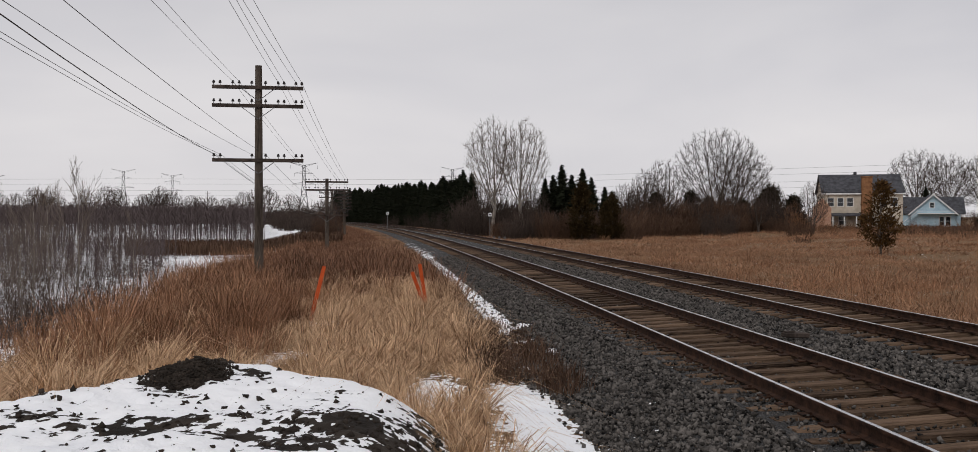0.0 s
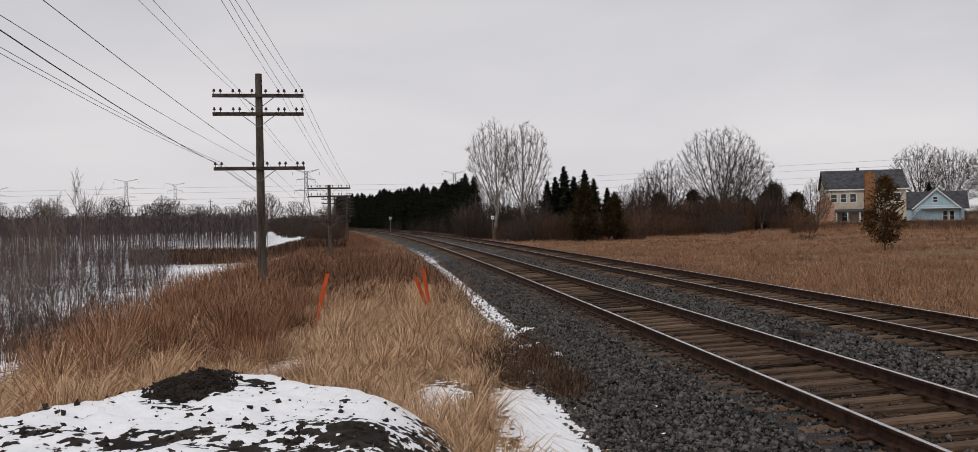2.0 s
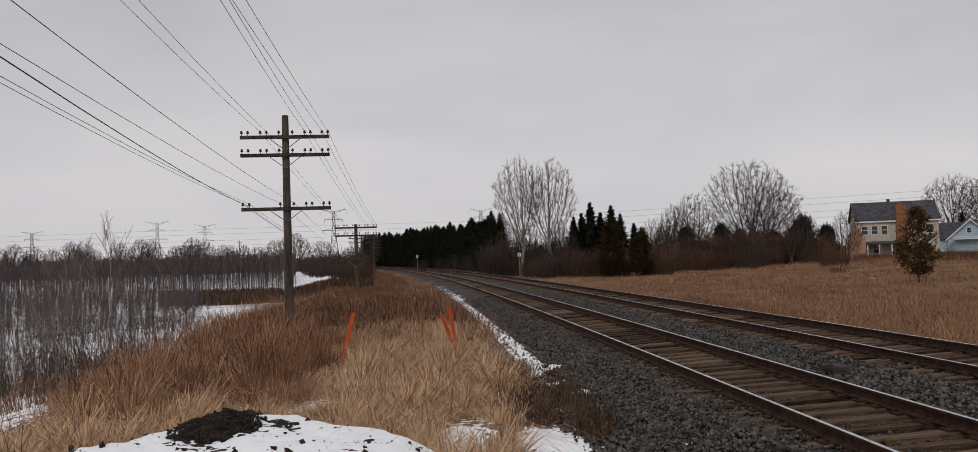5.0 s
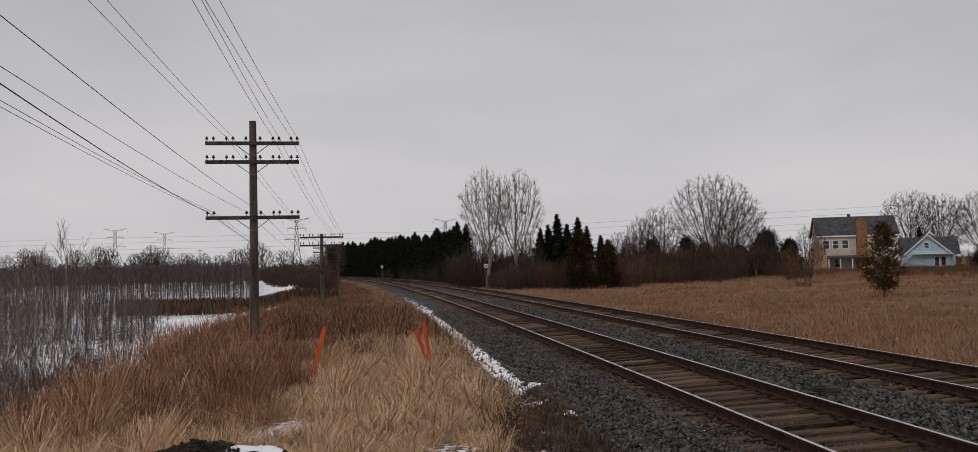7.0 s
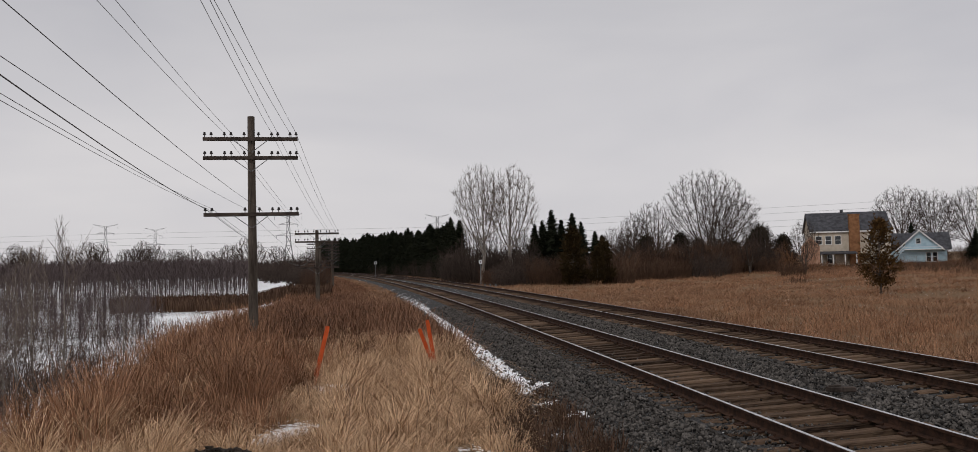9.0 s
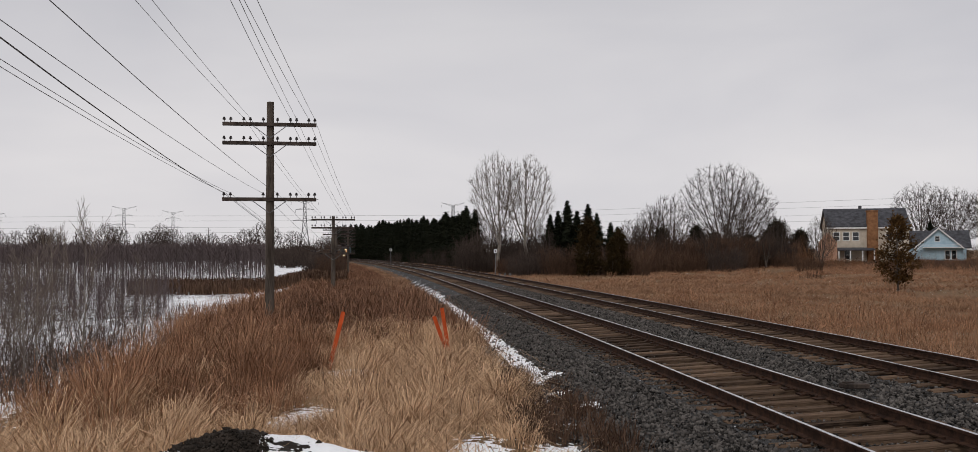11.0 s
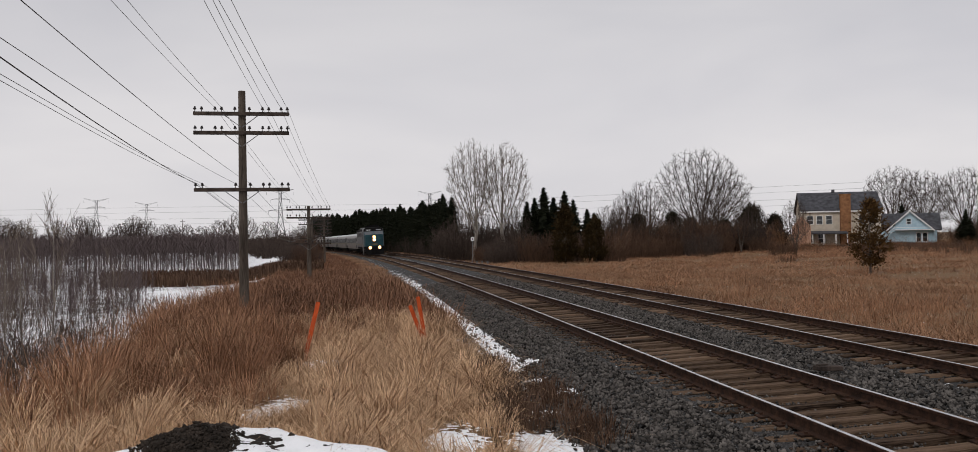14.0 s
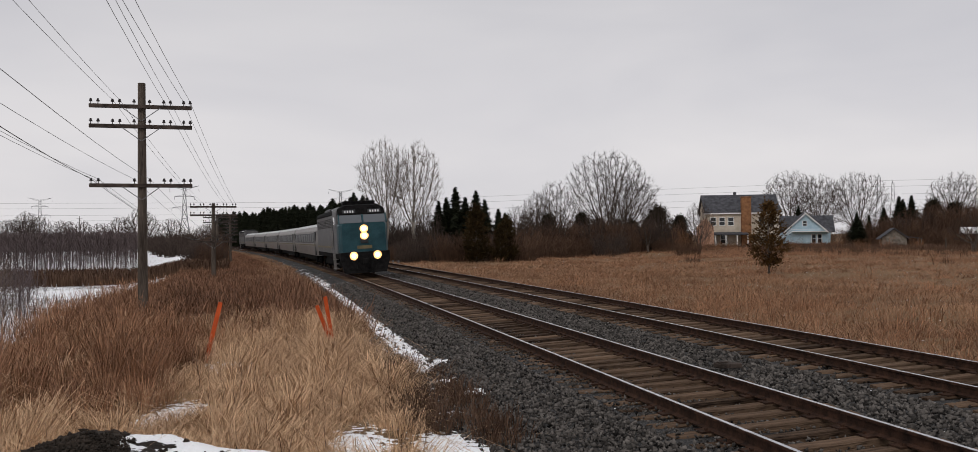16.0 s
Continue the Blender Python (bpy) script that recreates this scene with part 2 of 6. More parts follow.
def waves(x, y, size, seed=0.0):
    """Cheap smooth unevenness between -1 and 1."""
    u, v = x / size + seed * 1.7, y / size - seed * 2.3
    return (np.sin(u * 2.1 + 1.3 * np.sin(v * 1.7)) + np.sin(v * 2.7 + 1.1 * np.sin(u * 1.3 + seed)) + np.sin((u + v) * 3.9 + seed) * 0.5) / 2.5


def mound_mask(x, y):
    edge = -0.35 - (y - 8.0) * 0.85 + 0.35 * waves(x, y, 0.8, 2)
    edge = np.minimum(edge, 0.45 - 0.11 * y)
    return smooth01((edge - x) / 2.9 + 0.42) * smooth01((np.interp(x, [-7, -4.5, -3.5, -3.0, -2.4, -1.8], [6.8, 7.9, 9.0, 9.7, 9.75, 9.3]) + 0.15 * waves(x, y, 0.7, 1) - y) / 0.9 + 0.35)


def height(x, y):
    """The height of the ground sheet."""
    s, a = offset_of(x, y), along_of(x, y)
    left = -0.42 - 0.75 * smooth01((-s - 11.5) / 4.5) + 0.09 * waves(x, y, 2.6, 3) + 0.03 * waves(x, y, 0.7, 5)
    left = left + (0.40 - left) * smooth01(mound_mask(x, y) * 1.25)
    left = left + 0.13 * np.exp(-((x + 3.05) ** 2 / 0.16 + (y - 8.9) ** 2 / 0.24))
    left = left + (0.035 * waves(x, y, 0.42, 4) + 0.016 * waves(x, y, 0.16, 8) + 0.012 * waves(x, y, 0.09, 13)) * mound_mask(x, y)
    right = -0.72 + 0.62 * smooth01((s - 26) / 22.0) * smooth01((200 - s) / 100) + 0.10 * waves(x, y, 4.0, 6) + 0.16 * waves(x, y, 11.0, 8) * smooth01((s - 12) / 14)
    bed = np.interp(s, [-3.7, -2.7, -1.6, -1.4, APART / 2, APART + 1.4, APART + 1.6, APART + 2.8, APART + 3.9], [-0.58, -0.44, -0.26, -0.25, -0.28, -0.25, -0.26, -0.48, -0.62])
    z = np.where(s < 2, bed + (left - bed) * smooth01((-s - 2.9) / 1.0), bed + (right - bed) * smooth01((s - APART - 3.0) / 1.2))
    far = smooth01((np.hypot(x, y) - 450) / 300)
    return z * (1 - far) - 0.6 * far


def snow_mask(x, y):
    """Where old snow lies: the trampled mound, the foot of the ballast, hollows and the field."""
    s = offset_of(x, y)
    mound = mound_mask(x, y) * 1.15 - 1.7 * np.exp(-((x + 3.05) ** 2 / 0.15 + (y - 8.75) ** 2 / 0.42))
    mound = mound - 0.62 * np.exp(-((y - 6.7 + 0.10 * (x + 2.0) - 0.3 * waves(x, y, 0.8, 9)) ** 2 / 0.30)) * smooth01((x + 4.8) / 1.2)
    mound = mound - 0.45 * smooth01(waves(x, y, 0.42, 11) * 1.6 - 0.5)
    mound = mound - 0.95 * np.exp(-((mound_mask(x, y) - 0.48) / 0.2) ** 2) * smooth01((-x - 3.2) / 0.4)
    foot_y = np.interp(y, [0, 5, 12.2, 13.0, 18, 19.0, 34, 45, 62, 80], [0.3, 1.15, 1.15, 0.3, 0.4, 1.1, 1.1, 0.9, 0.7, 0.2])
    foot_s = np.interp(y, [5, 12, 19, 30, 60], [-3.75, -3.75, -2.9, -2.8, -2.5])
    foot_w = np.interp(y, [5, 12, 19, 40, 60], [0.50, 0.48, 0.27, 0.25, 0.24])
    foot = foot_y * 1.1 * np.exp(-((s - foot_s) / foot_w) ** 2)
    hollow = 1.15 * np.exp(-((x + 0.85) ** 2 / 0.22 + (y - 11.8) ** 2 / 1.6)) + 0.9 * np.exp(-((x + 0.15) ** 2 / 0.25 + (y - 9.0) ** 2 / 0.5)) + 1.3 * np.exp(-((x + 3.6) ** 2 / 0.22 + (y - 14.4) ** 2 / 1.4)) + 1.1 * np.exp(-((x + 3.4) ** 2 / 0.8 + (y - 19.0) ** 2 / 0.7))
    hollow = hollow + 0.6 * np.exp(-((x + 4.9) ** 2 / 0.5 + (y - 33.0) ** 2 / 3.0))
    bits = np.exp(-((x - 1.05) ** 2 / 0.06 + (y - 15.7) ** 2 / 0.12)) + np.exp(-((x - 0.69) ** 2 / 0.07 + (y - 19.3) ** 2 / 0.16)) + np.exp(-((x - 0.62) ** 2 / 0.05 + (y - 17.0) ** 2 / 0.15)) + np.exp(-((x - 0.6) ** 2 / 0.04 + (y - 14.3) ** 2 / 0.05))
    hollow = hollow + 1.1 * bits
    open_strip = smooth01((y - 45) / 4) * smooth01((67 - y) / 4) * smooth01((x + 0.40 * y) / 4)
    open_far = smooth01((y - 88) / 6) * smooth01((x + 0.262 * y) / 2)
    field = smooth01((-s - 11.0) / 1.8) * np.clip(0.50 + 0.22 * smooth01((46 - y) / 8) + 0.08 * smooth01((y - 50) / 20) + 0.5 * (open_strip + open_far) + 0.12 * waves(x, y, 2.2, 5), 0, 1) * (1 - 0.9 * smooth01((y - 310) / 60))
    return np.clip(np.maximum.reduce([mound, foot, hollow, field]), 0, 1)


def graded(lo, hi, mid, fine, growth, n):
    """Grid lines that are close together near mid and wide apart far off."""
    t = np.linspace(-1, 1, n)
    g = np.sinh(t * growth) / np.sinh(growth)
    out = np.where(g < 0, mid + g * (mid - lo), mid + g * (hi - mid))
    return out


def ground_material():
    m = bpy.data.materials.new("earth_snow_and_thatch")
    m.use_nodes = True
    t = m.node_tree
    b = t.nodes["Principled BSDF"]
    tc = t.nodes.new("ShaderNodeTexCoord")

    def noisy(scale, detail=5.0, distort=0.0):
        n = t.nodes.new("ShaderNodeTexNoise")
        n.inputs["Scale"].default_value, n.inputs["Detail"].default_value, n.inputs["Distortion"].default_value = scale, detail, distort
        t.links.new(tc.outputs["Object"], n.inputs["Vector"])
        return n.outputs["Fac"]

    def ramp(src, stops):
        r = t.nodes.new("ShaderNodeValToRGB")
        el = r.color_ramp.elements
        el[0].position, el[0].color = stops[0][0], rgb(stops[0][1])
        el[1].position, el[1].color = stops[-1][0], rgb(stops[-1][1])
        for p, c in stops[1:-1]:
            el.new(p).color = rgb(c)
        t.links.new(src, r.inputs[0])
        return r.outputs[0]

    def math_node(op, p, q):
        n = t.nodes.new("ShaderNodeMath")
        n.operation = op
        for i, v in enumerate((p, q)):
            if isinstance(v, (int, float)):
                n.inputs[i].default_value = v
            else:
                t.links.new(v, n.inputs[i])
        return n.outputs[0]

    def mix(f, p, q):
        n = t.nodes.new("ShaderNodeMixRGB")
        t.links.new(f, n.inputs[0])
        t.links.new(p, n.inputs[1])
        t.links.new(q, n.inputs[2])
        return n.outputs[0]

    def attr(name):
        n = t.nodes.new("ShaderNodeAttribute")
        n.attribute_name = name
        return n.outputs["Fac"]

    fine, mid_n, big = noisy(9.0, 6), noisy(1.6, 6, 0.4), noisy(0.18, 4)
    grit = noisy(55.0, 4)
    soil = ramp(mid_n, [(0.3, (0.012, 0.009, 0.007)), (0.7, (0.05, 0.038, 0.028))])
    thatch = ramp(fine, [(0.3, (0.10, 0.058, 0.03)), (0.55, (0.20, 0.125, 0.066)), (0.75, (0.30, 0.20, 0.115))])
    stone = ramp(grit, [(0.36, (0.008, 0.008, 0.008)), (0.55, (0.045, 0.043, 0.042)), (0.74, (0.17, 0.165, 0.16))])
    snow = ramp(mid_n, [(0.3, (0.87, 0.88, 0.905)), (0.6, (0.94, 0.945, 0.955))])
    patch = math_node("ADD", attr("soil"), math_node("MULTIPLY", math_node("SUBTRACT", mid_n, 0.5), 1.4))
    patch = ramp(patch, [(0.44, (0, 0, 0)), (0.56, (1, 1, 1))])
    base = mix(patch, thatch, soil)
    bedf = math_node("ADD", attr("ballast"), math_node("MULTIPLY", math_node("SUBTRACT", fine, 0.5), 0.8))
    bedf = ramp(bedf, [(0.45, (0, 0, 0)), (0.55, (1, 1, 1))])
    base = mix(bedf, base, stone)
    sn = math_node("ADD", attr("snow"), math_node("MULTIPLY", math_node("SUBTRACT", fine, 0.5), 2.4))
    sn = math_node("ADD", sn, math_node("MULTIPLY", math_node("SUBTRACT", mid_n, 0.5), 1.3))
    snf = ramp(sn, [(0.50, (0, 0, 0)), (0.55, (1, 1, 1))])
    base = mix(snf, base, snow)
    t.links.new(base, b.inputs["Base Color"])
    b.inputs["Roughness"].default_value = 0.9
    b.inputs["Specular IOR Level"].default_value = 0.2
    hgt = math_node("ADD", math_node("MULTIPLY", snf, 0.6), math_node("ADD", fine, math_node("MULTIPLY", grit, 0.25)))
    bp = t.nodes.new("ShaderNodeBump")
    bp.inputs["Strength"].default_value, bp.inputs["Distance"].default_value = 0.7, 0.05
    t.links.new(hgt, bp.inputs["Height"])
    t.links.new(bp.outputs[0], b.inputs["Normal"])
    return m


def build_ground():
    xs = np.unique(np.concatenate([np.linspace(-9, 4.5, 110), np.linspace(-5.2, 1.6, 130), graded(-2600, 2600, 0, 0.2, 7.5, 210)]))
    ys = np.unique(np.concatenate([np.linspace(5, 26, 150), np.linspace(6, 10.2, 95), graded(-900, 4300, 14, 0.2, 7.0, 230)]))
    gx, gy = np.meshgrid(xs, ys)
    z = height(gx, gy)
    nx, ny = len(xs), len(ys)
    verts = np.stack([gx, gy, z], -1).reshape(-1, 3)
    i = (np.arange(ny - 1)[:, None] * nx + np.arange(nx - 1)[None, :]).ravel()
    tris = np.concatenate([np.stack([i, i + 1, i + nx + 1], 1), np.stack([i, i + nx + 1, i + nx], 1)])
    me = raw_mesh("ground", verts, tris, ground_material(), smooth=True)
    s = offset_of(gx, gy).ravel()
    x, y = gx.ravel(), gy.ravel()
    soil = np.clip(mound_mask(x, y) * 1.3 + smooth01((-s - 13) / 3) * 0.75 + 0.8 * np.exp(-((s + 3.5) / 0.5) ** 2) * (y > 11), 0, 1)
    ballast = smooth01((s + 3.35 + 0.15 * waves(x, y, 0.6, 1) + 0.4 * smooth01((y - 12) / 8)) / 0.3) * smooth01((APART + 3.0 - s) / 0.4)
    for name, values in (("snow", snow_mask(x, y)), ("soil", soil), ("ballast", ballast)):
        me.attributes.new(name, "FLOAT", "POINT").data.foreach_set("value", values.astype(np.float32))
    tagged(new("ground", me), "uneven ground with dead thatch, dark soil and old snow", "ground", kind="structure")


build_ground()


# ---- the two tracks ----
def rail_profile():
    return [(-0.070, -0.165), (0.070, -0.165), (0.070, -0.152), (0.012, -0.132), (0.010, -0.045), (0.034, -0.036), (0.036, -0.008), (0.028, 0.0), (-0.028, 0.0), (-0.036, -0.008), (-0.034, -0.036), (-0.010, -0.045), (-0.012, -0.132), (-0.070, -0.152)]


def build_rail(parent, off, z):
    prof = rail_profile()
    stations = list(np.arange(-60, 60, 2.0)) + list(np.arange(60, 760, 5.0))
    vs, fs, ms = [], [], []
    n = len(prof)
    for s in stations:
        for a, b in prof:
            p = line(s, off + a, z + b)
            vs.append(tuple(p))
    for j in range(len(stations) - 1):
        for i in range(n):
            fs.append((j * n + i, j * n + (i + 1) % n, (j + 1) * n + (i + 1) % n, (j + 1) * n + i))
            ms.append(1 if i == 7 else 0)
    sh = Shape()
    sh.v, sh.f, sh.m = vs, fs, ms
    return part("rail", sh.mesh("rail", M_RUST, M_RAILTOP), None, parent, "rusty steel rail with a polished running head")


def build_track(name, off, label):
    track = thing(name, label, "railway track", kind="structure")
    for side in (-1, 1):
        build_rail(track, off + side * 0.7535, side * CANT / 2)
    rng = random.Random(int(off * 10) + 3)
    blanks = []
    for i in range(7):
        sh = Shape()
        w, l = 0.205 + 0.03 * rng.random(), 2.55 + 0.1 * rng.random()
        rings = []
        for xx in np.linspace(-l / 2, l / 2, 6):
            j = [rng.uniform(-0.012, 0.012) for _ in range(6)]
            rings.append([(xx + j[0], -w / 2 + j[1], -0.17), (xx + j[0], w / 2 + j[2], -0.17), (xx + j[0], w / 2 + j[2], -0.025 + j[3]), (xx + j[0], w / 2 - 0.02, j[4] * 0.6), (xx + j[0], -w / 2 + 0.02, j[5] * 0.6), (xx + j[0], -w / 2 + j[1], -0.025 + j[3])])
        sh.loft(rings)
        blanks.append(sh.mesh("sleeper", M_SLEEPER))
    s, count, rest = -4.0, 0, Shape()
    plates = Shape()
    while s < 330:
        m = Matrix.Translation(line(s, off + rng.uniform(-0.04, 0.04), -0.172 + rng.uniform(-0.012, 0.006))) @ pose(0, 0, 0, rng.uniform(-1.2, 1.2), -CANT_DEG, line_deg(s) + rng.uniform(-1.6, 1.6))
        if count < 270:
            ob = new("sleeper", blanks[rng.randrange(7)])
            ob.parent = track
            ob.matrix_basis = m
        else:
            rest.add([m @ Vector((x, y, z)) for x in (-1.3, 1.3) for y in (-0.11, 0.11) for z in (-0.15, 0)], [(0, 1, 3, 2), (4, 6, 7, 5), (0, 4, 5, 1), (2, 3, 7, 6), (1, 5, 7, 3)])
        if s < 45:
            for side in (-1, 1):
                plates.box(m @ Vector((side * 0.7535, 0, 0.012)), (0.36, 0.19, 0.02), rz=line_deg(s), ry=-CANT_DEG)
                for k in (-0.10, 0.10):
                    plates.box(m @ Vector((side * 0.7535 + k, 0.05 * rng.choice((-1, 1)), 0.035)), (0.035, 0.03, 0.035), rz=line_deg(s))
        count += 1
        s += 0.52 + rng.uniform(-0.03, 0.03)
    tagged(part("far_sleepers", rest, M_SLEEPER, track), kind="stuff")
    tagged(part("tie_plates", plates, M_RUST, track, "rusty tie plates and spikes"), kind="stuff")
    return track


build_track("track_near", 0.0, "railway track with rusty rails on worn timber sleepers")
build_track("track_far", APART, "second railway track on worn timber sleepers")


def stones(name, n, s_of, a_of, size, lift, material, label, category, keep=None):
    """Loose angular stones as one heap: each is a skewed, sharp-edged lump."""
    s, a = s_of(n), a_of(n)
    ang = HEAD + a * BEND
    x, y = CX + np.cos(ang) * (1 / BEND + s), CY + np.sin(ang) * (1 / BEND + s)
    if keep is not None:
        k = keep(x, y, s)
        x, y = x[k], y[k]
    n = len(x)
    z = height(x, y) + lift * RNG.random(n)
    gem = np.array([(1, 0, 0), (-1, 0, 0), (0, 1, 0), (0, -1, 0), (0, 0, 1), (0, 0, -1)], float)
    v = gem[None] * (0.75 + 0.5 * RNG.random((n, 6, 3))) + RNG.normal(0, 0.22, (n, 6, 3))
    v = v * (size[0] + (size[1] - size[0]) * RNG.random((n, 1, 1)) ** 2) * 0.62 * (0.6 + 0.6 * RNG.random((n, 1, 3)))
    q = RNG.normal(size=(n, 4))
    q /= np.linalg.norm(q, axis=1)[:, None]
    w, i, j, k = q.T
    rot = np.stack([np.stack([1 - 2 * (j * j + k * k), 2 * (i * j - k * w), 2 * (i * k + j * w)], -1), np.stack([2 * (i * j + k * w), 1 - 2 * (i * i + k * k), 2 * (j * k - i * w)], -1), np.stack([2 * (i * k - j * w), 2 * (j * k + i * w), 1 - 2 * (i * i + j * j)], -1)], 1)
    v = np.einsum("nij,nvj->nvi", rot, v) + np.stack([x, y, z], -1)[:, None]
    tri = np.array([(0, 2, 4), (2, 1, 4), (1, 3, 4), (3, 0, 4), (2, 0, 5), (1, 2, 5), (3, 1, 5), (0, 3, 5)])
    f = (tri[None] + 6 * np.arange(n)[:, None, None]).reshape(-1, 3)
    return tagged(new(name, raw_mesh(name, v.reshape(-1, 3), f, material)), label, category, kind="stuff")


def near_bias(n):
    return 4.0 + 46.0 * RNG.random(n) ** 1.7


stones("ballast", 44000, lambda n: RNG.uniform(-3.5, -1.40, n), near_bias, (0.028, 0.075), 0.03, M_BALLAST, "dark grey crushed stone ballast beside the rails", "ballast",
       lambda x, y, s: (s > -3.35 - 0.4 * RNG.random(len(x)) + 0.45 * smooth01((y - 12) / 8)) & ((snow_mask(x, y) < 0.55) | (RNG.random(len(x)) < 0.10)))
stones("ballast", 15000, lambda n: RNG.uniform(-1.30, 1.30, n), near_bias, (0.025, 0.062), 0.055, M_BALLAST, "grey crushed stone ballast between worn sleepers", "ballast")
stones("ballast", 22000, lambda n: RNG.uniform(1.38, APART - 1.38, n), lambda n: 5.0 + 55.0 * RNG.random(n) ** 1.5, (0.036, 0.088), 0.035, M_BALLAST, "grey crushed stone ballast between the two tracks", "ballast")
stones("ballast", 9000, lambda n: RNG.uniform(APART - 1.25, APART + 2.7, n), lambda n: 8.0 + 60.0 * RNG.random(n) ** 1.4, (0.035, 0.09), 0.02, M_BALLAST, "grey crushed stone ballast under the far track", "ballast")


# ---- grass and weeds ----
def blades(name, x, y, tall, wide, lean, material, label, category, droop=0.5, way=None, plain=False):
    """Arching, tapering blades of dry grass as one mass; way: the side to which each leans."""
    n = len(x)
    z = height(x, y) - 0.02
    h = tall * (0.5 + 0.65 * RNG.random(n))
    ang = RNG.uniform(0, 2 * np.pi, n) if way is None else way + RNG.normal(0, 0.55, n)
    ln = h * lean * (0.3 + RNG.random(n))
    dx, dy = np.cos(ang) * ln, np.sin(ang) * ln
    face = RNG.uniform(-0.9, 0.9, n)
    p = np.stack([x, y, z], -1)
    side = np.stack([np.cos(face) * wide, np.sin(face) * wide, np.zeros(n)], -1) * (0.5 + RNG.random((n, 1)))
    sink = droop * (0.15 + 0.6 * RNG.random(n))
    low = p + np.stack([dx * 0.14, dy * 0.14, h * 0.48], -1)
    mid = p + np.stack([dx * 0.50, dy * 0.50, h * (0.90 - 0.12 * sink)], -1)
    tip = p + np.stack([dx * (1 + droop * 0.35), dy * (1 + droop * 0.35), h * np.maximum(1.02 - sink, 0.12)], -1)
    if plain:
        v = np.stack([p - side, p + side, tip], 1).reshape(-1, 3)
        f = np.arange(3 * n).reshape(-1, 3)
    else:
        v = np.stack([p - side, p + side, low - side * 0.9, low + side * 0.9, mid - side * 0.65, mid + side * 0.65, tip], 1).reshape(-1, 3)
        f = (np.array([(0, 1, 3), (0, 3, 2), (2, 3, 5), (2, 5, 4), (4, 5, 6)])[None] + 7 * np.arange(n)[:, None, None]).reshape(-1, 3)
    return tagged(new(name, raw_mesh(name, v, f, material)), label, category, kind="stuff")


def scatter(n, s_lo, s_hi, a_lo, a_hi, power=1.0):
    s = RNG.uniform(s_lo, s_hi, n)
    a = a_lo + (a_hi - a_lo) * RNG.random(n) ** power
    ang = HEAD + a * BEND
    return CX + np.cos(ang) * (1 / BEND + s), CY + np.sin(ang) * (1 / BEND + s)


def tufts(x, y, spread, per):
    """Turns scattered places into tussocks: places of the blades, the outward way of each blade and its size."""
    k = len(x)
    lean = RNG.uniform(0, 6.283, k)
    size = np.repeat(0.45 + 0.95 * RNG.random(k) ** 1.8, per)
    ox, oy = RNG.normal(0, spread, k * per), RNG.normal(0, spread, k * per)
    way = np.arctan2(oy + np.repeat(np.sin(lean), per) * spread * 0.7, ox + np.repeat(np.cos(lean), per) * spread * 0.7)
    return np.repeat(x, per) + ox, np.repeat(y, per) + oy, way, size


def bare_of_snow(x, y, limit=0.5, allow=0.01):
    return ((snow_mask(x, y) < limit) & (mound_mask(x, y) < 0.38)) | (RNG.random(len(x)) < allow)


def clump_places(s_lo, s_hi, a_lo, a_hi, gap):
    """Evenly jittered places, one for each tussock."""
    s, a = np.meshgrid(np.arange(s_lo, s_hi, gap), np.arange(a_lo, a_hi, gap))
    s, a = s.ravel() + RNG.uniform(-0.4, 0.4, s.size) * gap, a.ravel() + RNG.uniform(-0.4, 0.4, a.size) * gap
    ang = HEAD + a * BEND
    return CX + np.cos(ang) * (1 / BEND + s), CY + np.sin(ang) * (1 / BEND + s)


def on_bank(x, y):
    k = bare_of_snow(x, y, 0.36, 0.003) & (((x + 3.05) / 0.75) ** 2 + ((y - 8.6) / 1.3) ** 2 > 1)
    return k & ((mound_mask(x, y) < 0.26) | (x > -3.2))


def russet_share(x, y):
    return smooth01((-offset_of(x, y) - 6.4 + 1.6 * waves(x, y, 1.9, 2) + 0.8 * waves(x, y, 0.6, 3)) / 2.6) * smooth01((y - 12.2 + waves(x, y, 2.0, 6)) / 2.0)


def bank_clumps(gap, a_hi, spread, per, tall, wide):
    """Arching tan tussocks and upright russet weeds, each clump of one kind."""
    x, y = clump_places(-11.0, -3.9, 8.2, a_hi, gap)
    k = on_bank(x, y)
    x, y = x[k], y[k]
    tan = RNG.random(len(x)) > russet_share(x, y) * 0.72
    for kind in (True, False):
        m = tan == kind
        bx, by, way, size = tufts(x[m], y[m], spread, per)
        drift = 2.4 * waves(bx, by, 1.7, 17) + 0.4
        way = np.arctan2(np.sin(way) + 0.55 * np.sin(drift), np.cos(way) + 0.55 * np.cos(drift))
        if kind:
            blades("dry_grass", bx, by, tall * size, wide, 1.15, M_GRASS, "tussocks of tan dead grass, bent over", "grass", 1.3, way)
        else:
            blades("dead_weeds", bx, by, tall * 1.45 * size, wide, 0.55, M_WEED, "russet dead weeds with bent tops", "weeds", 0.7, way)


bank_clumps(0.62, 27, 0.13, 150, 0.66, 0.0040)
bank_clumps(0.36, 27, 0.10, 42, 0.36, 0.0040)
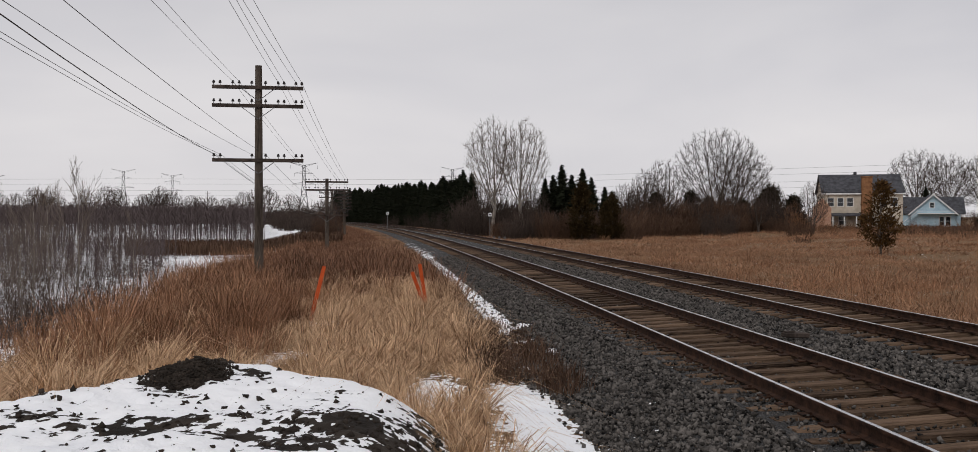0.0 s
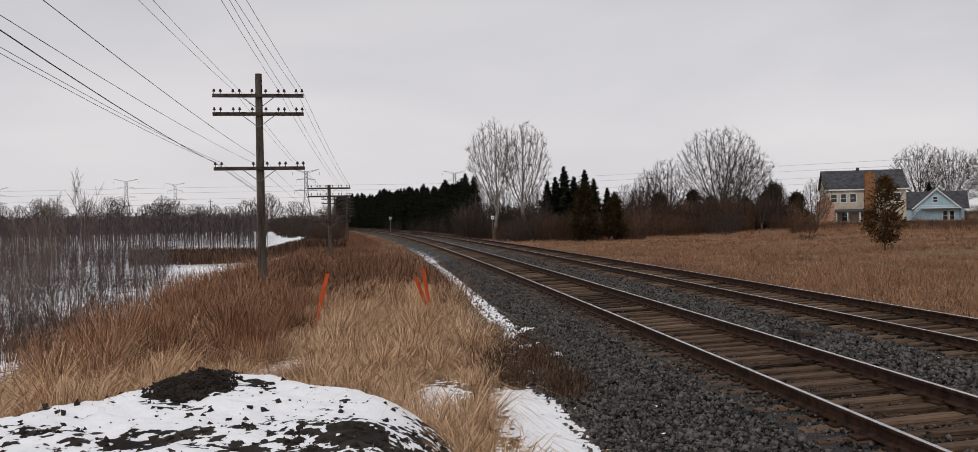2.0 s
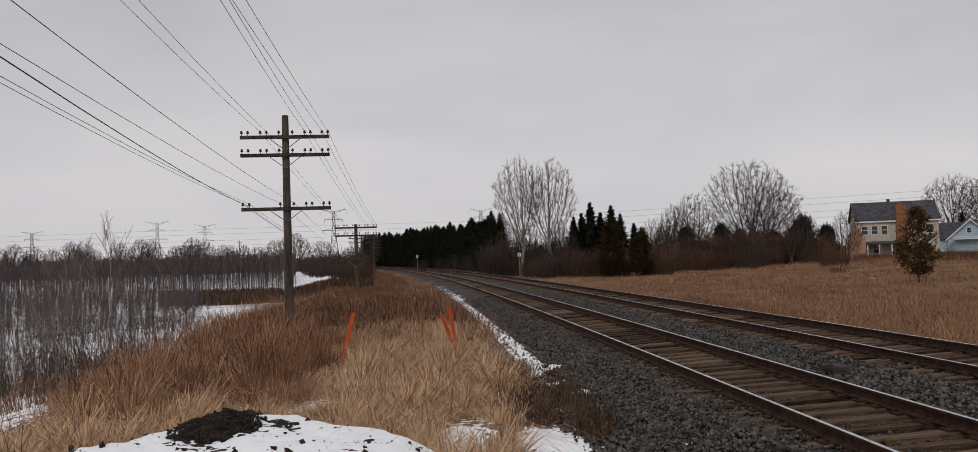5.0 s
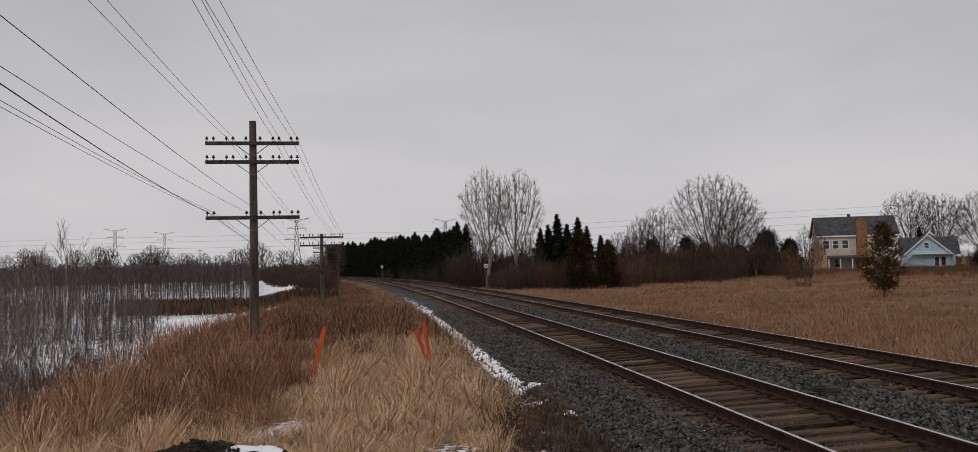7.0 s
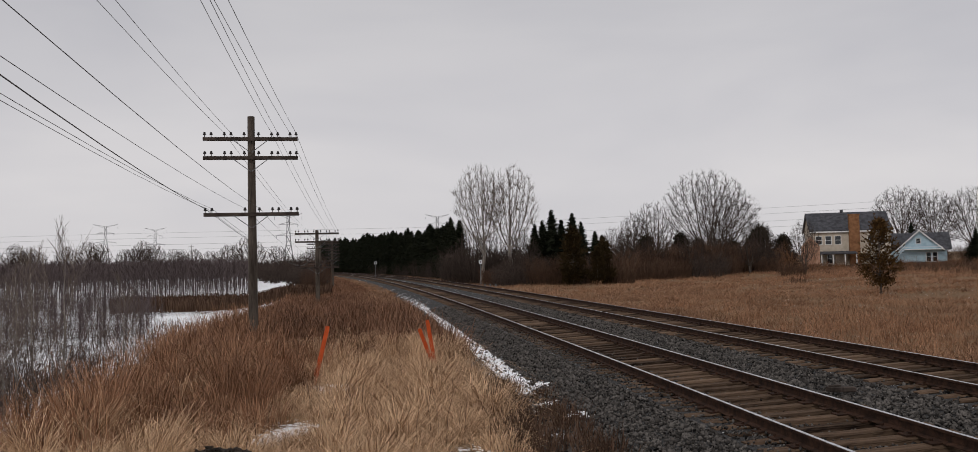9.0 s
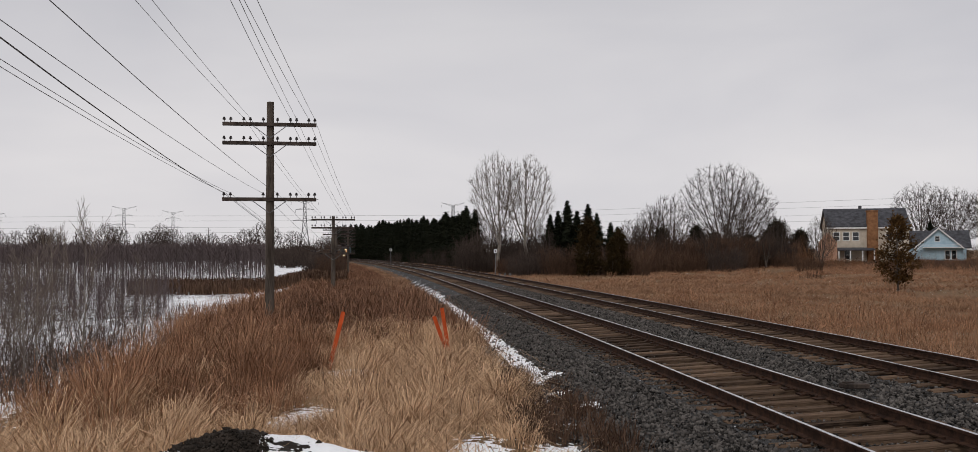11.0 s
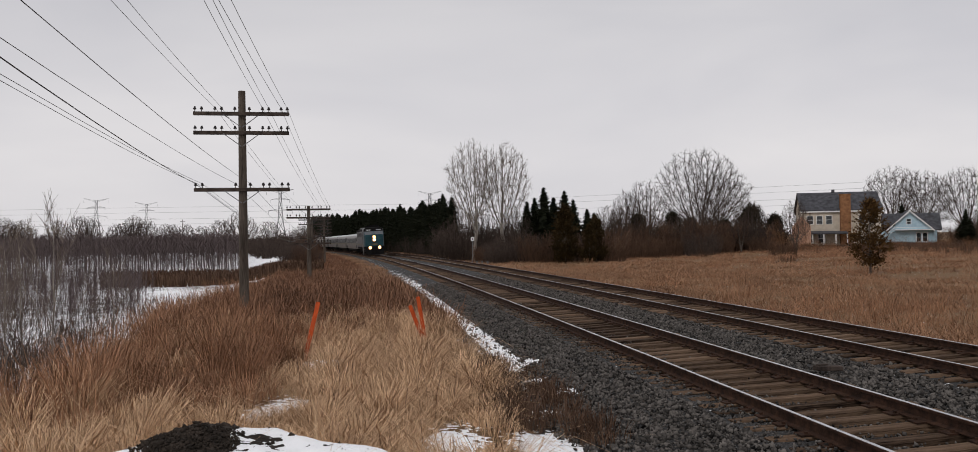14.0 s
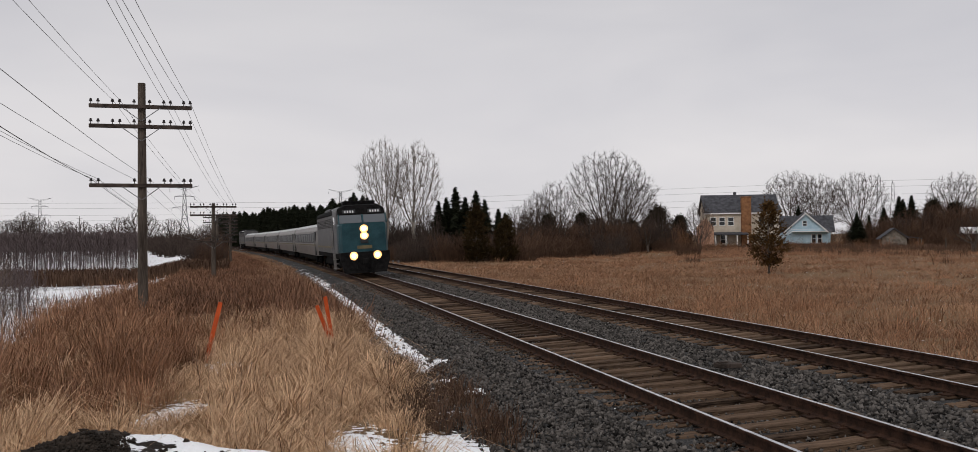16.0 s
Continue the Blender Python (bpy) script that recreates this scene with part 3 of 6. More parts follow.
# thin seeded stalks over the grass
x, y = scatter(800, -11.5, -4.0, 10, 30, 1.3)
k = bare_of_snow(x, y, 0.36, 0.0)
x, y = x[k], y[k]
blades("dead_weeds", x, y, 0.95 * (0.7 + 0.3 * waves(x, y, 1.3, 6)), 0.0035, 0.35, M_REDTWIG, "thin dark seed stalks above the grass", "weeds", 0.4)

x, y = scatter(4200, -11.5, -3.5, 25, 75, 1.35)
k = bare_of_snow(x, y, 0.3, 0.02)
x, y, way, size = tufts(x[k], y[k], 0.18, 20)
tan = RNG.random(len(x)) > 0.30 + 0.65 * smooth01((-offset_of(x, y) - 4.9 + 1.4 * waves(x, y, 3, 4)) / 2.0) * smooth01((y - 24) / 6)
blades("dry_grass", x[tan], y[tan], 0.42 * size[tan], 0.010, 1.2, M_FIELDGRASS, "tan dead grass along the embankment", "grass", 0.8, way[tan])
blades("dead_weeds", x[~tan], y[~tan], (0.80 - 0.36 * smooth01((y[~tan] - 38) / 14)) * size[~tan], 0.009, 0.6, M_DARKWEED, "russet dead weeds along the embankment", "weeds", 0.4, way[~tan])

x, y = scatter(36000, -10.0, -2.6, 75, 260)
k = offset_of(x, y) > -4.6
blades("dry_grass", x[k], y[k], 0.28, 0.035, 0.8, M_FIELDGRASS, "brown dead grass on the far embankment", "grass", 0.7, plain=True)
blades("dead_weeds", x[~k], y[~k], 0.40, 0.03, 0.7, M_DARKWEED, "dark russet weeds on the far embankment", "weeds", 0.7, plain=True)

# tall russet weeds between the bank and the field
x, y = scatter(1300, -14.8, -9.5, 14, 42)
x, y, way, size = tufts(x, y, 0.14, 15)
k = RNG.random(len(x)) < 0.10 + 0.90 * smooth01((offset_of(x, y) + 13.2 - 2.2 * smooth01((25 - y) / 6) + 1.0 * waves(x, y, 3, 7)) / 1.5)
blades("dead_weeds", x[k], y[k], 0.90 * size[k], 0.005, 0.6, M_WEED, "tall russet dead weeds at the field edge", "weeds", 0.3, way[k])

# dead stalks in the snow of the field
x, y = RNG.uniform(-40, -9, 15000), RNG.uniform(20, 52, 15000)
k = (offset_of(x, y) < -14.5) & (RNG.random(15000) < 0.55 + 0.45 * waves(x, y, 3.0, 12))
blades("dead_weeds", x[k], y[k], 0.6, 0.009, 0.4, M_DARKTWIG, "sparse grey-brown stalks in the snowy field", "weeds", 0.3)

# dark stems at the foot of the ballast
x, y = scatter(700, -4.2, -2.75, 12.4, 20)
k = snow_mask(x, y) < 0.35
x, y = x[k], y[k]
x, y, way, size = tufts(x, y, 0.10, 10)
blades("dead_weeds", x, y, 0.32 * size, 0.005, 0.6, M_REDTWIG, "low dark dead stems at the foot of the ballast", "weeds", 0.5, way)

# the field on the other side of the line
def two_tone(name, x, y, way, size, tall, wide, lean, label, seed, plain):
    """Mottled grass: tan and russet drifts."""
    k = RNG.random(len(x)) < np.where(offset_of(x, y) < 24, 0.80, 0.28) + 0.6 * waves(x, y, 6.0, seed) + 0.3 * waves(x, y, 1.7, seed + 1)
    blades(name, x[k], y[k], tall * size[k], wide, lean, M_FIELDGRASS, label, "grass", 0.9, way[k], plain)
    blades("dead_weeds", x[~k], y[~k], tall * 1.1 * size[~k], wide, lean, M_WEED, "russet drifts in the " + label, "weeds", 0.8, way[~k], plain)


x, y = scatter(5200, APART + 2.9, 24, 8, 75, 1.25)
x, y, way, size = tufts(x, y, 0.22, 16)
two_tone("dry_grass", x, y, way, size, 0.34, 0.007, 1.2, "brown grass beside the far track", 21, False)
x, y = scatter(11000, 22, 75, 15, 150)
x, y, way, size = tufts(x, y, 0.40, 22)
two_tone("dry_grass", x, y, way, size, 0.42, 0.016, 1.1, "brown grass over the low berm", 24, True)
x, y = scatter(700, 9, 60, 14, 110)
k = waves(x, y, 6.0, 31) > 0.15
x, y, way, size = tufts(x[k], y[k], 0.35, 26)
blades("dead_weeds", x, y, 0.60 * size, 0.010, 0.6, M_WEED, "taller brown weeds in drifts across the field", "weeds", 0.4, way)
x, y = scatter(4200, 32, 92, 8, 135)
k = waves(x, y, 9.0, 41) + 0.5 * waves(x, y, 3.0, 42) + (offset_of(x, y) - 60) / 30 > 0.0
x, y, way, size = tufts(x[k], y[k], 0.4, 14)
blades("dead_weeds", x, y, 0.85 * size, 0.014, 0.5, M_REDTWIG, "dark brown brush in drifts behind the berm", "weeds", 0.4, way)
x, y = scatter(420, APART + 3.4, 16, 10, 34)
k = waves(x, y, 3.0, 47) > 0.05
x, y, way, size = tufts(x[k], y[k], 0.25, 12)
blades("dead_weeds", x, y, 0.8 * size, 0.0045, 0.5, M_WEED, "tall thin weeds beside the far track", "weeds", 0.5, way)
x, y = scatter(45000, APART + 2.9, 30, 75, 300)
blades("dry_grass", x, y, 0.30, 0.04, 1.0, M_FIELDGRASS, "brown grass on the far verge", "grass", 0.7, plain=True)
x, y = scatter(40000, 75, 150, 10, 180)
blades("dead_weeds", x, y, 0.60, 0.04, 0.7, M_REDTWIG, "dark brown weeds before the houses", "weeds", 0.7, plain=True)


# ---- trees ----
def limb(shape, p, d, length, r, depth, rng, angle, up, kids, thin):
    """A tapering branch in bent steps with side branches along its outer part."""
    steps = 3 if depth > 1 else 2
    places = []
    r0 = r
    for i in range(steps):
        q = p + d * (length / steps)
        r2 = max(r0 * (1 - 0.8 * (i + 1) / steps), thin * 0.6)
        shape.rod(p, q, r, r2, 4 if depth > 2 else 3, caps=False)
        places.append((p.copy(), q.copy(), r))
        p, r = q, r2
        d = (d + Vector((rng.uniform(-1, 1), rng.uniform(-1, 1), rng.uniform(-1, 1))) * 0.13 + Vector((0, 0, up * 0.22))).normalized()
    if depth:
        for j in range(kids):
            t = 0.22 + 0.78 * (j + rng.random()) / kids
            a, b, ra = places[min(int(t * steps), steps - 1)]
            c = a.lerp(b, (t * steps) % 1.0)
            f = (b - a).normalized()
            w = f.orthogonal().normalized()
            w.rotate(Matrix.Rotation(rng.uniform(0, 6.283), 3, f))
            e = (f * math.cos(angle) + w * math.sin(angle) * rng.uniform(0.7, 1.2) + Vector((0, 0, up * 0.25))).normalized()
            limb(shape, c, e, length * rng.uniform(0.5, 0.78) * (1.15 - 0.5 * t), max(ra * 0.5, thin), depth - 1, rng, angle, up, kids - 1, thin * 0.8)


def bare_tree(name, label, seed, tall, trunk_r, depth=3, angle=0.75, up=0.35, kids=6, thin=0.02, bark=None, stems=1, low=0.22, limbs=11, reach=0.42, twig=None):
    """A leafless tree: a leader that wavers to the top, big limbs from it, and branches and twigs on those."""
    rng = random.Random(seed)
    top = thing(name, label, "tree")
    crown, trunks = Shape(), []
    for k in range(stems):
        a = k * 2.4 + seed
        lean = Vector((math.cos(a) * 0.09 * (stems > 1), math.sin(a) * 0.09 * (stems > 1), 1)).normalized()
        p = Vector((lean.x * 2.0, lean.y * 2.0, -0.3))
        n, r, spots, rings = 9, trunk_r, [], []
        for i in range(n):
            q = p + (lean + Vector((rng.uniform(-1, 1), rng.uniform(-1, 1), 0)) * 0.07).normalized() * (tall * 0.86 / n) * (1 if k == 0 else 0.9)
            r2 = max(trunk_r * (1 - 0.93 * (i + 1) / n), thin)
            rings.append([(p.x + r * (1.25 if i == 0 else 1) * math.cos(g * 0.8976), p.y + r * (1.25 if i == 0 else 1) * math.sin(g * 0.8976), p.z) for g in range(7)])
            spots.append((p, q, r))
            p, r = q, r2
        rings.append([(p.x + r * math.cos(g * 0.8976), p.y + r * math.sin(g * 0.8976), p.z) for g in range(7)])
        trunks.append(Shape().loft(rings))
        for j in range(limbs):
            t = low + (0.97 - low) * (j + rng.random()) / limbs
            a0, b0, ra = spots[min(int(t * n), n - 1)]
            c = a0.lerp(b0, (t * n) % 1.0)
            az = j * 2.4 + rng.uniform(-0.4, 0.4)
            el = angle * rng.uniform(0.8, 1.15) * (1.1 - 0.5 * t)
            e = (lean * math.cos(el) + Vector((math.cos(az), math.sin(az), 0)) * math.sin(el)).normalized()
            shape_f = 1.0 - 0.62 * max(0.0, (t - 0.35) / 0.65)
            limb(crown, c, e, tall * reach * shape_f * rng.uniform(0.8, 1.15), max(ra * 0.55, thin), depth, rng, angle * 0.85, up, kids, thin)
    hi = max(v[2] for v in crown.v)
    f = tall / hi
    crown.v = [(x * f, y * f, z * f) for x, y, z in crown.v]
    for trunk in trunks:
        trunk.v = [(x * f, y * f, z * f) for x, y, z in trunk.v]
        part("trunk", trunk, bark or M_BARK, top, smooth=True)
    part("crown", crown, twig or M_TWIG, top, "leafless branches")
    return top


def grown_tree(name, label, seed, tall, half, low=0.25, peak=0.8, full=0.6, up=0.1, thin=0.016, points=1500, stems=1, bark=None, twig=None, twigs=3, trunk_r=0.4):
    """A leafless tree whose branches grow step by step until they fill a domed crown.
    low: the crown's foot as a share of the height; peak: under 1 widest low, over 1 widest high; full: under 1 blunt."""
    g = np.random.default_rng(seed)
    u = g.random(points * 6) ** 0.8
    r = half * np.sin(np.pi * np.clip(u, 0.0, 1.0) ** peak * 0.97 + 0.03) ** full
    a = g.uniform(0, 6.283, points * 6)
    rr = np.sqrt(g.random(points * 6))
    keep = g.random(points * 6) < (r / half) ** 2
    lump = 1 + 0.12 * np.sin(a * 3 + seed) * np.sin(u * 7 + seed)
    goal = np.stack([np.cos(a) * rr * r * lump, np.sin(a) * rr * r * lump, tall * (low + (1 - low) * u)], -1)[keep][:points]
    step = tall / 52
    pos, par = [np.array([0.0, 0.0, -0.3])], [-1]
    for k in range(stems):
        at = 0
        dirn = np.array([0.0, 0.0, 1.0]) + (np.array([math.cos(k * 2.4 + seed), math.sin(k * 2.4 + seed), 0]) * 0.16 if stems > 1 else 0)
        while pos[at][2] < tall * low:
            dirn = dirn + g.normal(0, 0.05, 3)
            pos.append(pos[at] + dirn / np.linalg.norm(dirn) * step)
            par.append(at)
            at = len(pos) - 1
    near = np.full(len(goal), 1e9)
    who = np.zeros(len(goal), int)
    used, done = {}, 0
    for _ in range(90):
        fresh = np.array(pos[done:])
        if len(fresh) == 0 or len(goal) == 0:
            break
        d = np.linalg.norm(goal[:, None] - fresh[None], axis=2)
        j = d.argmin(1)
        m = d[np.arange(len(goal)), j]
        better = m < near
        near[better], who[better] = m[better], j[better] + done
        done = len(pos)
        alive = near > step * 1.3
        goal, near, who = goal[alive], near[alive], who[alive]
        for i in np.unique(who):
            if used.get(i, 0) >= 3:
                continue
            pull = goal[who == i] - pos[i]
            pull = (pull / np.linalg.norm(pull, axis=1)[:, None]).mean(0) + np.array([0, 0, up]) + g.normal(0, 0.08, 3)
            pos.append(pos[i] + pull / np.linalg.norm(pull) * step)
            par.append(int(i))
            used[i] = used.get(i, 0) + 1
    pos, par = np.array(pos), np.array(par)
    load = np.zeros(len(pos))
    kids = np.bincount(par[1:], minlength=len(pos))
    load[kids == 0] = 1.0
    for i in range(len(pos) - 1, 0, -1):
        load[par[i]] += load[i]
    rad = np.minimum(thin * load ** 0.52, trunk_r)
    top = thing(name, label, "tree")
    child = np.arange(1, len(pos))
    mother = par[1:]
    big = rad[child] > rad.max() * 0.30

    def rods(sel, sides):
        c, m = child[sel], mother[sel]
        axis = pos[c] - pos[m]
        axis /= np.linalg.norm(axis, axis=1)[:, None]
        e1 = np.cross(axis, np.array([0.31, 0.87, 0.37]))
        e1 /= np.linalg.norm(e1, axis=1)[:, None]
        e2 = np.cross(axis, e1)
        r0, r1 = np.minimum(rad[m], rad[c] * 1.35)[:, None], rad[c][:, None]
        ring = [e1 * math.cos(q) + e2 * math.sin(q) for q in np.linspace(0, 2 * math.pi, sides, endpoint=False)]
        v = np.stack([pos[m] + k * r0 for k in ring] + [pos[c] + k * r1 for k in ring], 1)
        t = []
        for q in range(sides):
            w = (q + 1) % sides
            t += [(q, w, sides + w), (q, sides + w, sides + q)]
        return v.reshape(-1, 3), (np.array(t)[None] + 2 * sides * np.arange(len(c))[:, None, None]).reshape(-1, 3)

    v, f = rods(big, 7)
    part("trunk", raw_mesh("trunk", v, f, bark or M_BARK, smooth=True), None, top)
    v, f = rods(~big, 3)
    fine = np.repeat(child[load[child] < 9], twigs)
    axis = pos[fine] - pos[par[fine]]
    axis = axis / step + g.normal(0, 0.48, (len(fine), 3)) + np.array([0, 0, 0.15 + up])
    axis *= (step * g.uniform(1.0, 3.4, len(fine)) / np.linalg.norm(axis, axis=1))[:, None]
    start = pos[par[fine]] + (pos[fine] - pos[par[fine]]) * g.random((len(fine), 1))
    wide = np.cross(axis, g.normal(0, 1, (len(fine), 3)))
    wide *= (thin * 0.9 / np.linalg.norm(wide, axis=1))[:, None]
    tv = np.stack([start - wide, start + wide, start + axis], 1).reshape(-1, 3)
    f = np.concatenate([f, np.arange(len(tv)).reshape(-1, 3) + len(v)])
    part("crown", raw_mesh("crown", np.concatenate([v, tv]), f, twig or M_TWIG), None, top, "leafless branches")
    return top


def fans(p, d, length, width, n, rng, droop):
    """Needle sprays along a conifer branch: small triangles on both sides."""
    vs, fs = [], []
    side = d.cross(Vector((0, 0, 1))).normalized()
    for i in range(n):
        t = (i + rng.random()) / n
        c = p + d * length * t + Vector((0, 0, -droop * length * t * t))
        w = width * (1.15 - 0.75 * t) * rng.uniform(0.6, 1.3)
        s = rng.choice((-1, 1))
        tip = c + side * s * w + d * w * rng.uniform(0.2, 0.9) + Vector((0, 0, rng.uniform(-0.7, 0.25) * w))
        b = c + d * w * 0.55 + Vector((0, 0, rng.uniform(-0.15, 0.15) * w))
        o = len(vs)
        vs += [c, b, tip]
        fs.append((o, o + 1, o + 2))
    return vs, fs


def conifer(name, label, seed, tall, radius, material, whorls=17, per=9, open_=0.0, bare=0.05, taper=0.8, n=13, category="tree"):
    """An evergreen: trunk, drooping boughs set with needle sprays, and the dense dark inside of the crown."""
    rng = random.Random(seed)
    top = thing(name, label, category)
    trunk, crown, core = Shape(), Shape(), Shape()
    trunk.rod((0, 0, -0.3), (0, 0, tall * 0.96), tall * 0.018, tall * 0.004, 6)

    def reach_at(t):
        return radius * (1 - t) ** taper * min(1.0, 0.6 + 2.0 * t) + 0.10
    for k in range(whorls):
        m = max(4, int(per * (1 - 0.5 * k / whorls)))
        for j in range(m):
            t = min(0.985, max(0.0, (k + rng.uniform(-0.9, 0.9)) / whorls))
            if rng.random() < open_:
                continue
            z = tall * (bare + (1 - bare) * t)
            a = 2 * math.pi * (j + rng.random()) / m
            ln = reach_at(t) * rng.uniform(0.78, 1.12)
            d = Vector((math.cos(a), math.sin(a), 0.15 + 0.7 * t + rng.uniform(-0.15, 0.2))).normalized()
            vs, fs = fans(Vector((0, 0, z)), d, ln, 0.20 + 0.20 * ln, n, rng, 0.3)
            crown.add(vs, fs)
    for j in range(12):
        z = tall * rng.uniform(0.9, 1.0)
        a = rng.uniform(0, 6.3)
        crown.add([(0, 0, z), (0.05 * math.cos(a), 0.05 * math.sin(a), z + 0.28), (0.2 * math.cos(a + 0.6), 0.2 * math.sin(a + 0.6), z + 0.1)], [(0, 1, 2)])
    rings = []
    for i in range(12):
        t = i / 11
        r = 0.46 * reach_at(t * 0.97)
        rings.append([(r * rng.uniform(0.6, 1.25) * math.cos(q * 0.698), r * rng.uniform(0.6, 1.25) * math.sin(q * 0.698), tall * (bare + 0.02 + (0.95 - bare) * t) + rng.uniform(-0.12, 0.12)) for q in range(9)])
    core.loft(rings)
    part("trunk", trunk, M_BARK, top)
    part("crown_core", core, material, top)
    me = bpy.data.meshes.new("crown")
    me.from_pydata(crown.v, [], crown.f)
    me.materials.append(material)
    part("crown", me, None, top)
    return top


def clumpy_evergreen(name, label, seed, tall, radius, material, clumps=170, per=34, bare=0.15, peak=0.35, spray=0.2):
    """A rounder evergreen: many loose clumps of small sprays round a trunk with short boughs."""
    rng = random.Random(seed)
    top = thing(name, label, "tree")
    trunk, crown, boughs = Shape(), Shape(), Shape()
    trunk.rod((0, 0, -0.3), (0.04, 0.02, tall * 0.5), tall * 0.016, tall * 0.011, 7)
    trunk.rod((0.04, 0.02, tall * 0.5), (0, 0, tall * 0.95), tall * 0.011, tall * 0.003, 6)

    def reach_at(t):
        return radius * (min(1.0, 0.35 + t / peak * 0.65) if t < peak else ((1 - t) / (1 - peak)) ** 0.72) + 0.05
    for _ in range(clumps):
        t = rng.random() ** 1.15
        a = rng.uniform(0, 6.283)
        r = reach_at(t) * rng.uniform(0.25, 1.05) ** 0.6 * (0.85 + 0.22 * math.sin(a * 3 + seed) * math.sin(t * 9))
        c = Vector((math.cos(a) * r, math.sin(a) * r, tall * (bare + (1 - bare) * t)))
        boughs.rod((0, 0, max(0.1, c.z - r * 0.5)), c, 0.02, 0.008, 3, caps=False)
        size = spray * rng.uniform(0.7, 1.5)
        vs, fs = [], []
        for _ in range(per):
            p = c + Vector((rng.gauss(0, size), rng.gauss(0, size), rng.gauss(0, size * 0.8)))
            d = (Vector((math.cos(a), math.sin(a), 0.7)) + Vector((rng.uniform(-1, 1), rng.uniform(-1, 1), rng.uniform(-0.6, 1)))).normalized() * size * rng.uniform(0.6, 1.3)
            w = d.orthogonal().normalized() * size * 0.28
            w.rotate(Matrix.Rotation(rng.uniform(0, 6.3), 3, d.normalized()))
            o = len(vs)
            vs += [p - w, p + w, p + d]
            fs.append((o, o + 1, o + 2))
        crown.add(vs, fs)
    part("trunk", trunk, M_BARK, top)
    part("bough_frame", boughs, M_BARK, top)
    me = bpy.data.meshes.new("crown")
    me.from_pydata(crown.v, [], crown.f)
    me.materials.append(material)
    part("crown", me, None, top)
    return top


def scrub(name, label, seed, tall, wide, n, material, category="bush", thin=0.014):
    """A thicket of thin forking stems."""
    rng = random.Random(seed)
    sh = Shape()
    for _ in range(n):
        a, r = rng.uniform(0, 6.3), wide * math.sqrt(rng.random()) * 0.55
        p = Vector((math.cos(a) * r, math.sin(a) * r, -0.15))
        h = tall * rng.uniform(0.45, 1.0) * (1 - 0.35 * (r / wide))
        d = Vector((math.cos(a) * 0.25 + rng.uniform(-0.15, 0.15), math.sin(a) * 0.25 + rng.uniform(-0.15, 0.15), 1)).normalized()
        q = p + d * h * 0.5
        e = p + d * h + Vector((rng.uniform(-0.2, 0.2), rng.uniform(-0.2, 0.2), 0)) * h * 0.5
        sh.rod(p, q, thin * 1.6, thin, 3, caps=False)
        sh.rod(q, e, thin, thin * 0.5, 3, caps=False)
        for _ in range(7):
            t = rng.uniform(0.25, 0.95)
            c = p + (e - p) * t
            g = c + Vector((rng.uniform(-1, 1), rng.uniform(-1, 1), rng.uniform(0.2, 1.1))) * h * 0.22
            sh.rod(c, g, thin * 0.8, thin * 0.4, 3, caps=False)
    ob = new(name, sh.mesh(name, material))
    return tagged(ob, label, category)


def stand(ob, x, y, size=1.0, turn=None, dz=0.0, squash=1.0):
    z = float(height(np.array([x]), np.array([y]))[0])
    ob.matrix_basis = pose(x, y, z + dz, 0, 0, turn if turn is not None else (x * 37 + y * 91) % 360)
    ob.scale = (size, size, size * squash)
    return ob


def again(ob, x, y, size=1.0, squash=None):
    c = copy_thing(ob, Matrix.Identity(4))
    if squash is None:
        squash = 0.88 + 0.2 * ((x * 7.31 + y * 3.17) % 1.0)
    return stand(c, x, y, size, squash=squash)


# ---- woods ----
spruces = [conifer("spruce", "dark green spruce in a dense shelterbelt", 20 + i, 10.2, 3.3, M_SPRUCE, 30, 13, 0.0, 0.04, 0.65, 17) for i in range(4)]
rng = random.Random(5)
first = set()
s = 149.0
while s < 400:
    for row, (off, begin) in enumerate(((14.5, 149), (18.5, 170), (23.0, 192))):
        i = rng.randrange(4)
        p = line(s + rng.uniform(-0.9, 0.9) + row * 0.8, off + rng.uniform(-0.8, 0.8))
        f = rng.uniform(0.84, 1.06) * (0.95 + 0.32 * (s - 149) / 200)
        if s < begin:
            continue
        if i in first:
            again(spruces[i], p.x, p.y, f, rng.uniform(0.9, 1.08))
        else:
            stand(spruces[i], p.x, p.y, f)
            first.add(i)
    s += rng.uniform(2.2, 3.0)
for ob in spruces:
    ob["group"] = "shelterbelt spruces"

grove = conifer("spruce", "dark pointed spruce beside the verge", 41, 9.2, 3.3, M_SPRUCE, 30, 13, 0.0, 0.04, 0.85, 18)
stand(grove, 9.1, 108, 1.0)
for x, y, f in ((7.2, 111, 0.84), (10.8, 113, 0.97), (11.9, 110, 0.95), (8.6, 116, 0.9), (14.6, 109, 0.76), (13.6, 115, 0.82), (15.9, 112, 0.72), (7.9, 108, 0.72), (12.6, 107, 0.76), (10.0, 118, 0.96)):
    again(grove, x, y, f)
pine = clumpy_evergreen("pine", "dull green rounded pine in a hedge", 43, 6.6, 2.5, M_PINE, 170, 34, 0.04, 0.3, 0.30)
stand(pine, 28.5, 122, 0.85)
